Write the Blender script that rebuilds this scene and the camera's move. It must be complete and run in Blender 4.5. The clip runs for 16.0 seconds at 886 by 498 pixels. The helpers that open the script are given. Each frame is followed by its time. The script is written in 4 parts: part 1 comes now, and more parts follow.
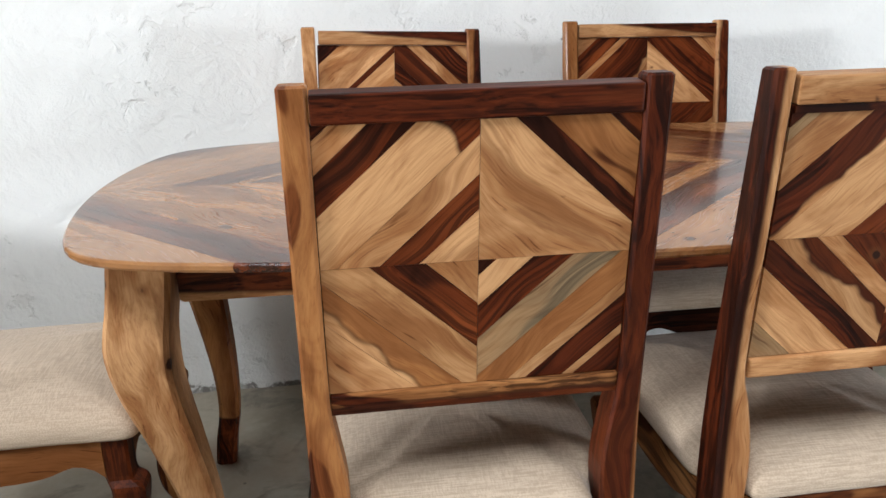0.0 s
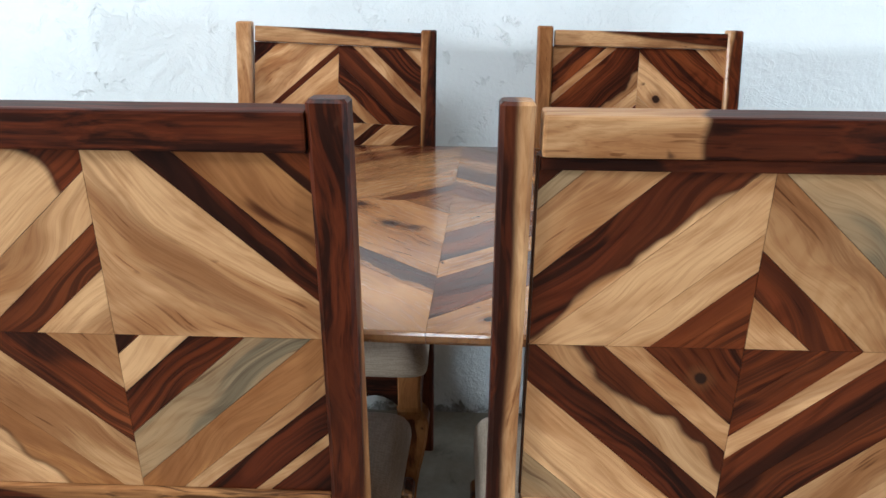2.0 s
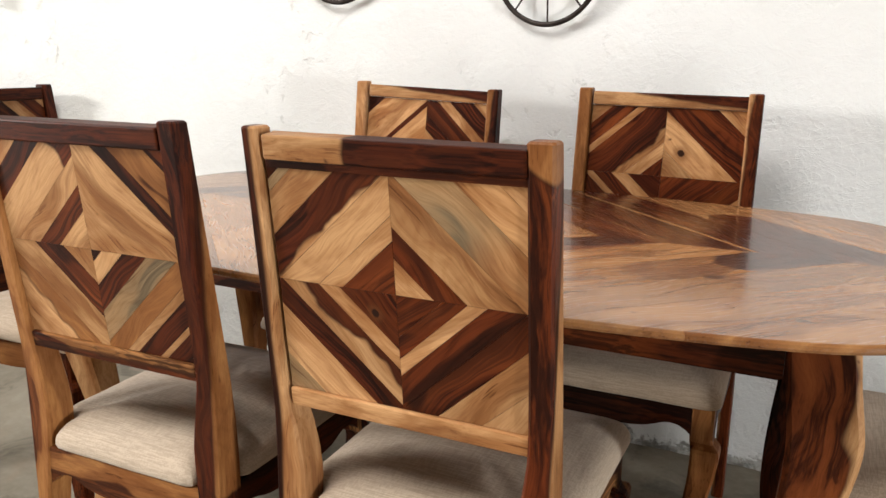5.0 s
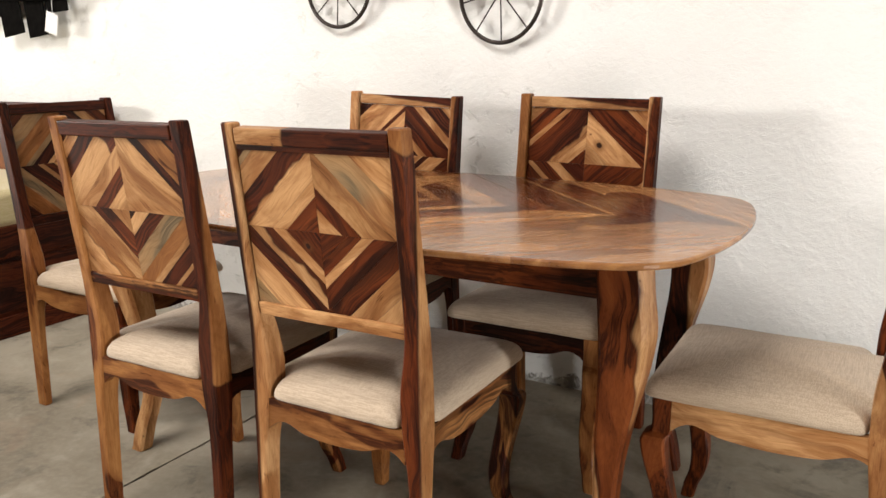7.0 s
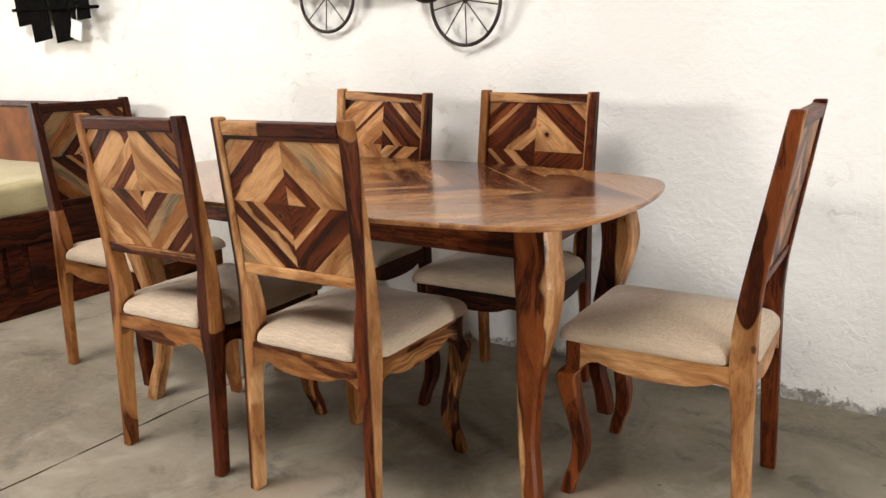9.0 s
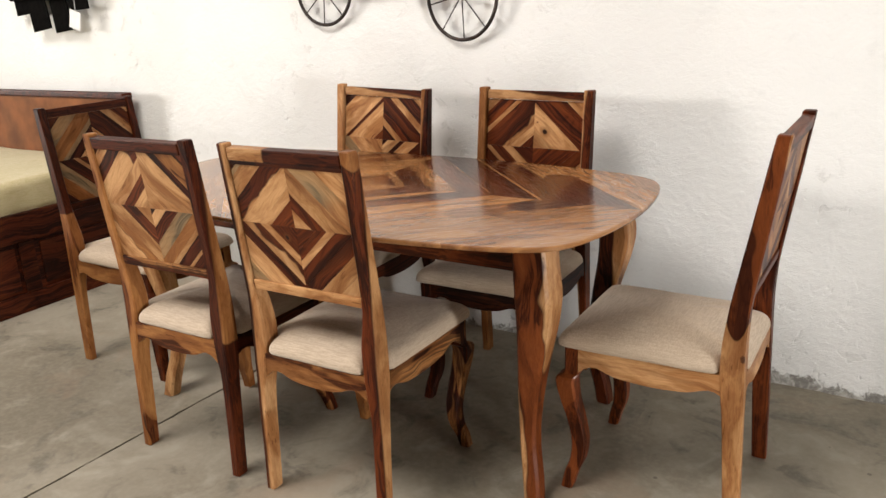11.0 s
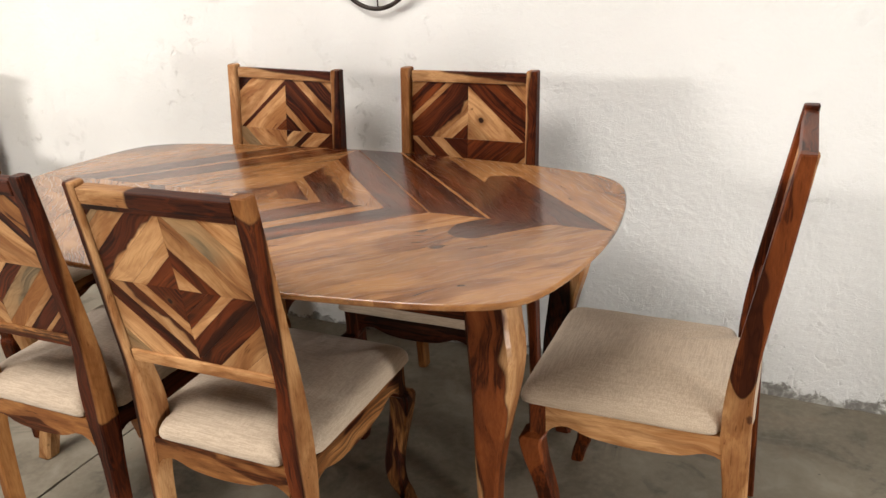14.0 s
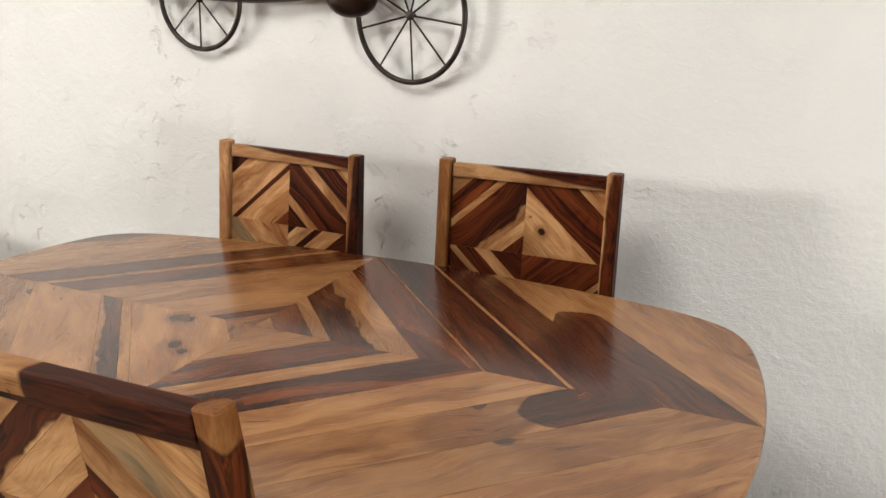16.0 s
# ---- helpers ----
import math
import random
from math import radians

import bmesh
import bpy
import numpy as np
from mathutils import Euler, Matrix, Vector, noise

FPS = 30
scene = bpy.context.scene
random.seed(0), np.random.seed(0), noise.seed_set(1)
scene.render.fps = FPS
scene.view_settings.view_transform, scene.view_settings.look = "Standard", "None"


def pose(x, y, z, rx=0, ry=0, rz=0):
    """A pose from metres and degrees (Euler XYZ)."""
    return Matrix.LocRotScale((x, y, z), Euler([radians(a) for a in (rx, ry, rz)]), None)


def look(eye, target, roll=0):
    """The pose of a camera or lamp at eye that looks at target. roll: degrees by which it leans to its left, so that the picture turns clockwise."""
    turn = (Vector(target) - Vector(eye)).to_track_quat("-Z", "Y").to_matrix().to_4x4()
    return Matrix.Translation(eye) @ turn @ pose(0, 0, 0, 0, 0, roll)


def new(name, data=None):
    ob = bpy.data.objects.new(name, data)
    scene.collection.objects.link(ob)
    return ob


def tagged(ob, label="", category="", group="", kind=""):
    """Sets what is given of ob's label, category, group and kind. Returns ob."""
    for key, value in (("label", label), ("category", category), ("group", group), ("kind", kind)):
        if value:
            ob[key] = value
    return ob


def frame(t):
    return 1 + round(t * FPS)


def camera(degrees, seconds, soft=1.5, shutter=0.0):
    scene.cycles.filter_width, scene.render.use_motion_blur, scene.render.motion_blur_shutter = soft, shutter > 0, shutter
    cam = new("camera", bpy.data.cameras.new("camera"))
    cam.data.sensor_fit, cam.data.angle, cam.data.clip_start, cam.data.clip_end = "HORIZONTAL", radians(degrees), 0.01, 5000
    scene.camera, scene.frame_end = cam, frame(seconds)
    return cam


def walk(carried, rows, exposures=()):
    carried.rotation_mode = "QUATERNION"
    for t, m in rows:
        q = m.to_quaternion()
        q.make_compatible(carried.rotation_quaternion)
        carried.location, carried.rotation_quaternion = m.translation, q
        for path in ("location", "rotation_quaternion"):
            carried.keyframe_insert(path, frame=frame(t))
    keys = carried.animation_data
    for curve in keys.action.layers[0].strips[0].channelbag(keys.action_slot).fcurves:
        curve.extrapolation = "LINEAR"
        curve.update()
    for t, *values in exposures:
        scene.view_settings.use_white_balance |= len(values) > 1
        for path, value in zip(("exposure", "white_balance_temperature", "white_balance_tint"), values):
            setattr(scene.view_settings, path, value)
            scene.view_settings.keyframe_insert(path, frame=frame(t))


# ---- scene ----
cam = camera(58.6, 16.0)
PATH = [
    (0, (-0.525, -1.322, 1.124), (-0.264, 0.563, 0.509), -1.3),
    (0.5, (-0.424, -1.245, 1.118), (-0.126, 0.637, 0.51), -1.9),
    (1, (-0.32, -1.142, 1.122), (0.015, 0.737, 0.527), -1.7),
    (1.5, (-0.172, -1.088, 1.119), (0.055, 0.801, 0.502), -2.0),
    (2, (-0.044, -1.083, 1.114), (-0.112, 0.819, 0.499), 0.5),
    (2.5, (0.034, -1.112, 1.11), (-0.16, 0.784, 0.506), -0.7),
    (3, (0.172, -1.2, 1.127), (-0.148, 0.698, 0.582), -0.6),
    (3.5, (0.313, -1.245, 1.152), (-0.138, 0.631, 0.627), -0.6),
    (4, (0.507, -1.234, 1.136), (-0.16, 0.585, 0.638), -0.4),
    (4.5, (0.627, -1.248, 1.134), (-0.147, 0.529, 0.642), 1.1),
    (5, (0.676, -1.322, 1.131), (-0.147, 0.437, 0.651), 0.4),
    (5.2, (0.724, -1.359, 1.137), (-0.088, 0.402, 0.648), 0.2),
    (7.3, (1.216, -1.699, 1.155), (0.247, -0.01, 0.697), -0.7),
    (7.5, (1.244, -1.721, 1.159), (0.286, -0.027, 0.697), -0.5),
    (8, (1.367, -1.773, 1.156), (0.407, -0.079, 0.698), -0.7),
    (8.5, (1.451, -1.836, 1.138), (0.455, -0.176, 0.637), -0.4),
    (9, (1.53, -1.906, 1.173), (0.523, -0.244, 0.699), -1.3),
    (9.2, (1.535, -1.913, 1.178), (0.535, -0.25, 0.691), -2.1),
    (11.3, (1.556, -1.931, 1.385), (0.559, -0.311, 0.766), -2.8),
    (11.5, (1.555, -1.935, 1.396), (0.589, -0.308, 0.748), -2.4),
    (12, (1.558, -1.922, 1.43), (0.607, -0.322, 0.699), -3.8),
    (12.5, (1.562, -1.906, 1.444), (0.62, -0.308, 0.695), -3.8),
    (13, (1.524, -1.797, 1.437), (0.646, -0.203, 0.607), -3.5),
    (13.5, (1.386, -1.633, 1.453), (0.542, -0.011, 0.643), -3.8),
    (14, (1.274, -1.508, 1.445), (0.485, 0.171, 0.697), -3.6),
    (14.5, (1.215, -1.308, 1.432), (0.426, 0.377, 0.699), -3.8),
    (15, (1.185, -1.089, 1.435), (0.339, 0.612, 0.809), -3.9),
    (15.5, (1.092, -1.012, 1.421), (0.254, 0.709, 0.842), -2.8),
    (16, (0.903, -1.012, 1.421), (0.121, 0.728, 0.822), -0.4),
]
# seconds, stops, kelvin, tint
EXPOSURES = [(0, 0.35, 5900, 8), (0.5, 0.5, 5800, 8), (1.0, 0.61, 5450, 4), (2.5, 0.43, 5300, 1), (3.0, 0.41, 5250, 0), (3.5, 0.3, 6000, 9), (4.0, 0.23, 6200, 10), (5.0, 0.45, 6450, 10), (7.3, 0.48, 6800, 12), (8.0, 0.35, 6800, 12), (9.0, 0.42, 6800, 12), (11.5, 0.36, 6750, 12), (12.5, 0.4, 6800, 13), (13.2, 0.29, 6450, 12), (14.0, 0.4, 6800, 12), (14.5, 0.17, 6800, 12), (15.5, -0.07, 6700, 10), (16, 0.07, 6700, 10)]
walk(cam, [(t, look(eye, target, roll)) for t, eye, target, roll in PATH], EXPOSURES)

# ---------------------------------------------------------------- light
# openings of the two side walls, which the camera never faces: from, to, sill, head
WEST = (-10.4, -6.8, 2.5, 4.9)
EAST = (-3.35, -2.65, 0.05, 1.3)
world = bpy.data.worlds.new("world")
scene.world = world
world.use_nodes = True
sky = world.node_tree.nodes.new("ShaderNodeTexSky")
sky.sky_type, sky.sun_disc = "NISHITA", False
sky.sun_elevation, sky.sun_rotation = radians(50), radians(150)
world.node_tree.links.new(sky.outputs[0], world.node_tree.nodes["Background"].inputs[0])
world.node_tree.nodes["Background"].inputs[1].default_value = 0.10


def daylight(name, eye, target, wide, high, watts, colour):
    """The sky's light as it comes in at an opening."""
    lamp = bpy.data.lights.new(name, "AREA")
    lamp.shape, lamp.size, lamp.size_y, lamp.energy, lamp.color = "RECTANGLE", wide, high, watts, colour
    ob = new(name, lamp)
    ob.matrix_world = look(eye, target)
    return ob


daylight("west_daylight", (-24.05, -8.6, 3.7), (0, 0.2, 0.9), 3.4, 2.2, 4300, (1.0, 0.985, 0.955))
daylight("east_daylight", (7.05, -3.0, 0.67), (0.8, 0.1, 0.6), 0.5, 1.1, 270, (0.95, 0.98, 1.0))
daylight("roof_daylight", (-1.5, -3.0, 5.28), (-1.5, -2.999, 0), 3.2, 2.2, 290, (1.0, 0.985, 0.955))

# ---------------------------------------------------------------- helpers
def link(bm, name, material, parent=None, label="", m=None, smooth=False):
    mesh = bpy.data.meshes.new(name)
    bmesh.ops.recalc_face_normals(bm, faces=bm.faces)
    bm.to_mesh(mesh)
    bm.free()
    if smooth:
        for p in mesh.polygons:
            p.use_smooth = True
    if material:
        mesh.materials.append(material)
    ob = new(name, mesh)
    if parent:
        ob.parent = parent
    if m is not None:
        ob.matrix_basis = m
    if label:
        ob["label"] = label
    return ob


def part(name, bm, material, parent, label="", m=None, smooth=False):
    """One mesh object under a thing or under a part."""
    return link(bm, name, material, parent, label, m, smooth)


def thing(name, m, label, category, group="", kind=""):
    ob = new(name)
    ob.empty_display_size = 0.1
    ob.matrix_basis = m
    return tagged(ob, label, category, group, kind)


def box(x0, x1, y0, y1, z0, z1, bevel=0.0, seg=2):
    bm = bmesh.new()
    bmesh.ops.create_cube(bm, size=1)
    bmesh.ops.transform(bm, verts=bm.verts, matrix=Matrix.Translation(((x0 + x1) / 2, (y0 + y1) / 2, (z0 + z1) / 2)) @ Matrix.Diagonal((x1 - x0, y1 - y0, z1 - z0, 1)))
    if bevel:
        bmesh.ops.bevel(bm, geom=bm.edges[:], offset=bevel, segments=seg, affect="EDGES", profile=0.6)
    return bm


def prism(poly, put):
    """A closed prism: poly is a list of (a, b); put(a, b, side) gives the place for side 0 and 1."""
    bm = bmesh.new()
    rings = [[bm.verts.new(put(a, b, s)) for a, b in poly] for s in (0, 1)]
    bm.faces.new(rings[0][::-1])
    bm.faces.new(rings[1])
    n = len(poly)
    for i in range(n):
        bm.faces.new((rings[0][i], rings[0][(i + 1) % n], rings[1][(i + 1) % n], rings[1][i]))
    return bm


def loft(rings):
    bm = bmesh.new()
    vs = [[bm.verts.new(p) for p in r] for r in rings]
    n = len(rings[0])
    for a, b in zip(vs, vs[1:]):
        for i in range(n):
            bm.faces.new((a[i], a[(i + 1) % n], b[(i + 1) % n], b[i]))
    bm.faces.new(vs[0][::-1])
    bm.faces.new(vs[-1])
    return bm


def curve_at(ctrl, s):
    """Catmull-Rom through rows of (key, values...), at key s."""
    k = 0
    while k < len(ctrl) - 2 and s > ctrl[k + 1][0]:
        k += 1
    p1, p2 = np.array(ctrl[k], float), np.array(ctrl[k + 1], float)
    p0 = np.array(ctrl[max(k - 1, 0)], float)
    p3 = np.array(ctrl[min(k + 2, len(ctrl) - 1)], float)
    h = p2[0] - p1[0]
    t = (s - p1[0]) / h
    m1 = (p2 - p0)[1:] / max(p2[0] - p0[0], 1e-6) * h
    m2 = (p3 - p1)[1:] / max(p3[0] - p1[0], 1e-6) * h
    return (2 * t**3 - 3 * t**2 + 1) * p1[1:] + (t**3 - 2 * t**2 + t) * m1 + (-2 * t**3 + 3 * t**2) * p2[1:] + (t**3 - t**2) * m2


def rect_ring(cx, cy, z, wx, wy, c):
    hx, hy = wx / 2, wy / 2
    pts = ((-hx + c, -hy), (hx - c, -hy), (hx, -hy + c), (hx, hy - c), (hx - c, hy), (-hx + c, hy), (-hx, hy - c), (-hx, -hy + c))
    return [(cx + a, cy + b, z) for a, b in pts]


def bar(ctrl, steps, chamfer=0.004):
    """An upright bar through rows of (z, cx, cy, wx, wy), with eased edges and rounded ends."""
    z0, z1 = ctrl[0][0], ctrl[-1][0]
    rings = []
    for i in range(steps + 1):
        z = z0 + (z1 - z0) * i / steps
        cx, cy, wx, wy = curve_at(ctrl, z)
        if i == 0 or i == steps:
            e = 0.003 if i else -0.003
            rings.append(rect_ring(cx, cy, z - e, wx, wy, chamfer)) if i else None
            rings.append(rect_ring(cx, cy, z, wx - 0.005, wy - 0.005, chamfer))
            if not i:
                rings.append(rect_ring(cx, cy, z + 0.003, wx, wy, chamfer))
        else:
            rings.append(rect_ring(cx, cy, z, wx, wy, chamfer))
    return loft(rings)


def clip(poly, n, c):
    """Keeps the side of a convex polygon where n . p >= c."""
    out = []
    for (a, b) in zip(poly, poly[1:] + poly[:1]):
        da, db = a[0] * n[0] + a[1] * n[1] - c, b[0] * n[0] + b[1] * n[1] - c
        if da >= 0:
            out.append(a)
        if (da > 0 and db < 0) or (da < 0 and db > 0):
            t = da / (da - db)
            out.append((a[0] + (b[0] - a[0]) * t, a[1] + (b[1] - a[1]) * t))
    return out


# ---------------------------------------------------------------- materials
def graph(name):
    m = bpy.data.materials.new(name)
    m.use_nodes = True
    t = m.node_tree
    return m, t, t.nodes["Principled BSDF"]


def math_node(t, op, a, b=None, c=None):
    n = t.nodes.new("ShaderNodeMath")
    n.operation = op
    for i, v in enumerate((a, b, c)):
        if v is None:
            continue
        if isinstance(v, (int, float)):
            n.inputs[i].default_value = v
        else:
            t.links.new(v, n.inputs[i])
    return n.outputs[0]


def vec(t, op, a, b):
    n = t.nodes.new("ShaderNodeVectorMath")
    n.operation = op
    for i, v in enumerate((a, b)):
        if isinstance(v, tuple):
            n.inputs[i].default_value = v
        else:
            t.links.new(v, n.inputs[i])
    return n.outputs["Value"] if op == "DOT_PRODUCT" else n.outputs["Vector"]


def mix(t, f, a, b, blend="MIX"):
    n = t.nodes.new("ShaderNodeMix")
    n.data_type, n.blend_type = "RGBA", blend
    for i, v in ((0, f), (6, a), (7, b)):
        if isinstance(v, (int, float)):
            n.inputs[i].default_value = v
        elif isinstance(v, tuple):
            n.inputs[i].default_value = (*v, 1)
        else:
            t.links.new(v, n.inputs[i])
    return n.outputs[2]


def noise_of(t, v, scale, detail=3.0, rough=0.55, dist=0.0):
    n = t.nodes.new("ShaderNodeTexNoise")
    t.links.new(v, n.inputs["Vector"])
    for k, x in (("Scale", scale), ("Detail", detail), ("Roughness", rough), ("Distortion", dist)):
        n.inputs[k].default_value = x
    return n.outputs["Fac"]


def step(t, v, a, b):
    n = t.nodes.new("ShaderNodeMapRange")
    n.interpolation_type = "SMOOTHSTEP"
    t.links.new(v, n.inputs[0])
    n.inputs[1].default_value, n.inputs[2].default_value = a, b
    return n.outputs[0]


def bump(t, height, strength, dist, normal=None):
    n = t.nodes.new("ShaderNodeBump")
    n.inputs["Strength"].default_value, n.inputs["Distance"].default_value = strength, dist
    t.links.new(height, n.inputs["Height"])
    if normal is not None:
        t.links.new(normal, n.inputs["Normal"])
    return n.outputs[0]


#         sapwood pair                                  heartwood pair                                share of heartwood
TONES = {
    "L": ((0.545, 0.318, 0.150), (0.310, 0.146, 0.057), (0.155, 0.061, 0.022), (0.080, 0.027, 0.010), -0.12),
    "K": ((0.500, 0.280, 0.125), (0.285, 0.130, 0.050), (0.160, 0.063, 0.023), (0.082, 0.027, 0.010), -0.06),
    "P": ((0.530, 0.300, 0.136), (0.400, 0.205, 0.087), (0.215, 0.092, 0.034), (0.120, 0.043, 0.016), -0.12),
    "Q": ((0.510, 0.283, 0.124), (0.310, 0.147, 0.059), (0.190, 0.078, 0.028), (0.100, 0.035, 0.013), -0.04),
    "T": ((0.365, 0.174, 0.064), (0.215, 0.087, 0.029), (0.120, 0.041, 0.014), (0.052, 0.015, 0.0056), 0.20),
    "M": ((0.405, 0.205, 0.080), (0.255, 0.112, 0.039), (0.060, 0.0142, 0.0048), (0.017, 0.0040, 0.0017), 0.50),
    "D": ((0.108, 0.0290, 0.0100), (0.055, 0.0140, 0.0052), (0.066, 0.0155, 0.0056), (0.018, 0.0049, 0.0023), 0.62),
    "R": ((0.178, 0.050, 0.0160), (0.092, 0.0235, 0.0077), (0.098, 0.0240, 0.0080), (0.026, 0.0070, 0.0030), 0.56),
    "B": ((0.255, 0.088, 0.0300), (0.165, 0.052, 0.0170), (0.125, 0.036, 0.0115), (0.040, 0.0108, 0.0038), 0.55),
    "C": ((0.205, 0.063, 0.0205), (0.130, 0.037, 0.0122), (0.110, 0.030, 0.0098), (0.040, 0.0108, 0.0042), 0.40),
    "G": ((0.35, 0.215, 0.105), (0.25, 0.160, 0.083), (0.215, 0.148, 0.081), (0.155, 0.114, 0.066), 0.36),
}
WOODS = {}


def wood(tone, axis="x", split=None, rough=0.42, coat=0.04, knots=(), darken=None):
    """Lacquered sheesham. axis: the way of the grain. split: (nx, ny, nz, c, tone): beyond that plane, with a wandering edge, the other wood takes over; or several of these. knots: (x, y, z, radius)."""
    key = (tone, axis, split, rough, coat, knots, darken)
    if key in WOODS:
        return WOODS[key]
    m, t, bsdf = graph("sheesham_" + tone.lower())
    tc = t.nodes.new("ShaderNodeTexCoord")
    info = t.nodes.new("ShaderNodeObjectInfo")
    sep = t.nodes.new("ShaderNodeSeparateXYZ")
    com = t.nodes.new("ShaderNodeCombineXYZ")
    t.links.new(tc.outputs["Object"], sep.inputs[0])
    for i, a in enumerate({"x": (0, 1, 2), "y": (1, 2, 0), "z": (2, 0, 1)}[axis]):
        t.links.new(sep.outputs[a], com.inputs[i])
    rnd = t.nodes.new("ShaderNodeCombineXYZ")
    for i, k in enumerate((37.0, 19.0, 53.0)):
        t.links.new(math_node(t, "MULTIPLY", info.outputs["Random"], k), rnd.inputs[i])
    p = vec(t, "ADD", com.outputs[0], rnd.outputs[0])
    # the grain wanders
    wob = noise_of(t, vec(t, "MULTIPLY", p, (1.0, 1.6, 1.6)), 3.4, 2.0)
    wob2 = noise_of(t, vec(t, "MULTIPLY", p, (1.0, 1.7, 1.7)), 9.0, 2.0)
    wv = t.nodes.new("ShaderNodeCombineXYZ")
    bend = math_node(t, "ADD", math_node(t, "MULTIPLY", math_node(t, "SUBTRACT", wob, 0.5), 0.105), math_node(t, "MULTIPLY", math_node(t, "SUBTRACT", wob2, 0.5), 0.016))
    t.links.new(bend, wv.inputs[1])
    q = vec(t, "ADD", p, wv.outputs[0])
    figure = noise_of(t, vec(t, "MULTIPLY", q, (2.2, 11.0, 11.0)), 1.0, 2.0, 0.5, 0.7)
    streak = noise_of(t, vec(t, "MULTIPLY", q, (1.3, 46.0, 46.0)), 1.0, 3.0, 0.6, 0.1)
    smudge = noise_of(t, vec(t, "MULTIPLY", q, (3.4, 12.0, 12.0)), 1.0, 4.0, 0.56, 0.9)
    mottle = noise_of(t, vec(t, "MULTIPLY", q, (12.0, 34.0, 34.0)), 1.0, 4.0, 0.6, 0.6)
    fine = noise_of(t, vec(t, "MULTIPLY", q, (1.6, 165.0, 165.0)), 1.0, 3.0, 0.6)
    glow = noise_of(t, vec(t, "MULTIPLY", q, (1.6, 13.0, 13.0)), 1.3, 3.0, 0.55, 0.5)
    growth = noise_of(t, vec(t, "MULTIPLY", q, (1.5, 8.0, 8.0)), 1.0, 1.5, 0.45, 0.5)
    ring = step(t, math_node(t, "SINE", math_node(t, "MULTIPLY", growth, 170.0)), 0.05, 1.0)
    smoke = step(t, noise_of(t, vec(t, "MULTIPLY", q, (4.5, 13.0, 13.0)), 1.0, 3.0, 0.6, 1.2), 0.50, 0.66)
    fibre = noise_of(t, vec(t, "MULTIPLY", q, (11.0, 330.0, 330.0)), 1.0, 3.0, 0.65)
    pores = noise_of(t, vec(t, "MULTIPLY", q, (30.0, 620.0, 620.0)), 1.0, 1.0, 0.5)
    dash = noise_of(t, vec(t, "MULTIPLY", q, (14.0, 210.0, 210.0)), 1.0, 1.0, 0.5)

    def two_woods(name):
        l1, l2, d1, d2, share = TONES[name]
        edge = 0.5 + (0.5 - share) * 0.42
        sap = mix(t, step(t, math_node(t, "ADD", math_node(t, "MULTIPLY", smudge, 0.90), math_node(t, "MULTIPLY", streak, 0.10)), 0.38, 0.61), l1, l2)
        sap = mix(t, math_node(t, "MULTIPLY", step(t, mottle, 0.52, 0.68), 0.26 if darken else 0.40), sap, l2)
        sap = mix(t, math_node(t, "MULTIPLY", ring, 0.12 if darken else 0.22), sap, (0.66, 0.54, 0.42), "MULTIPLY")
        sap = mix(t, math_node(t, "MULTIPLY", smoke, 0.42), sap, (0.56, 0.45, 0.38), "MULTIPLY")
        cloud = step(t, glow, 0.54, 0.62)
        sap = mix(t, math_node(t, "MULTIPLY", cloud, 0.50), sap, d1)
        red = step(t, math_node(t, "ADD", math_node(t, "MULTIPLY", glow, 0.30), math_node(t, "ADD", math_node(t, "MULTIPLY", streak, 0.32), math_node(t, "MULTIPLY", fine, 0.38))), 0.43, 0.55)
        heart = mix(t, red, tuple(1.18 * c for c in d1), d2)
        heart = mix(t, math_node(t, "MULTIPLY", ring, 0.40), heart, (0.36, 0.28, 0.25), "MULTIPLY")
        if share > 0.4:
            sap = mix(t, math_node(t, "MULTIPLY", step(t, math_node(t, "ADD", math_node(t, "MULTIPLY", streak, 0.4), math_node(t, "MULTIPLY", fine, 0.6)), 0.46, 0.57), 0.75), sap, d2)
        # a dusky band lies along the seam on the pale side
        band = step(t, figure, edge - 0.10, edge - 0.01)
        sap = mix(t, math_node(t, "MULTIPLY", band, 0.45), sap, tuple(0.5 * (a + b) for a, b in zip(l2, d1)))
        both = mix(t, step(t, figure, edge - 0.014, edge + 0.014), sap, heart)
        return both, d2

    col, deepest = two_woods(tone)
    for cut in (split if split and isinstance(split[0], tuple) else (split,) if split else ()):
        nx, ny, nz, c, other = cut[:5]
        side = vec(t, "DOT_PRODUCT", tc.outputs["Object"], (nx, ny, nz))
        along = axis == "x" and nx > 0.9
        sway = cut[5] if len(cut) > 5 else 0.05 if along else (0.05 if darken else 0.065) if axis == "x" and ny > 0.9 else 0.030
        wave = noise_of(t, vec(t, "MULTIPLY", p, (4.0, 13.0, 13.0)), 1.0, 2.0) if along else noise_of(t, vec(t, "MULTIPLY", p, (13.0 if axis == "x" and ny > 0.9 else 5.0, 9.0, 9.0)), 1.0, 2.0)
        if along:
            # the end of the heartwood is round
            sy = t.nodes.new("ShaderNodeSeparateXYZ")
            t.links.new(tc.outputs["Object"], sy.inputs[0])
            side = math_node(t, "SUBTRACT", side, math_node(t, "MULTIPLY", math_node(t, "MULTIPLY", sy.outputs[1], sy.outputs[1]), 16.0))
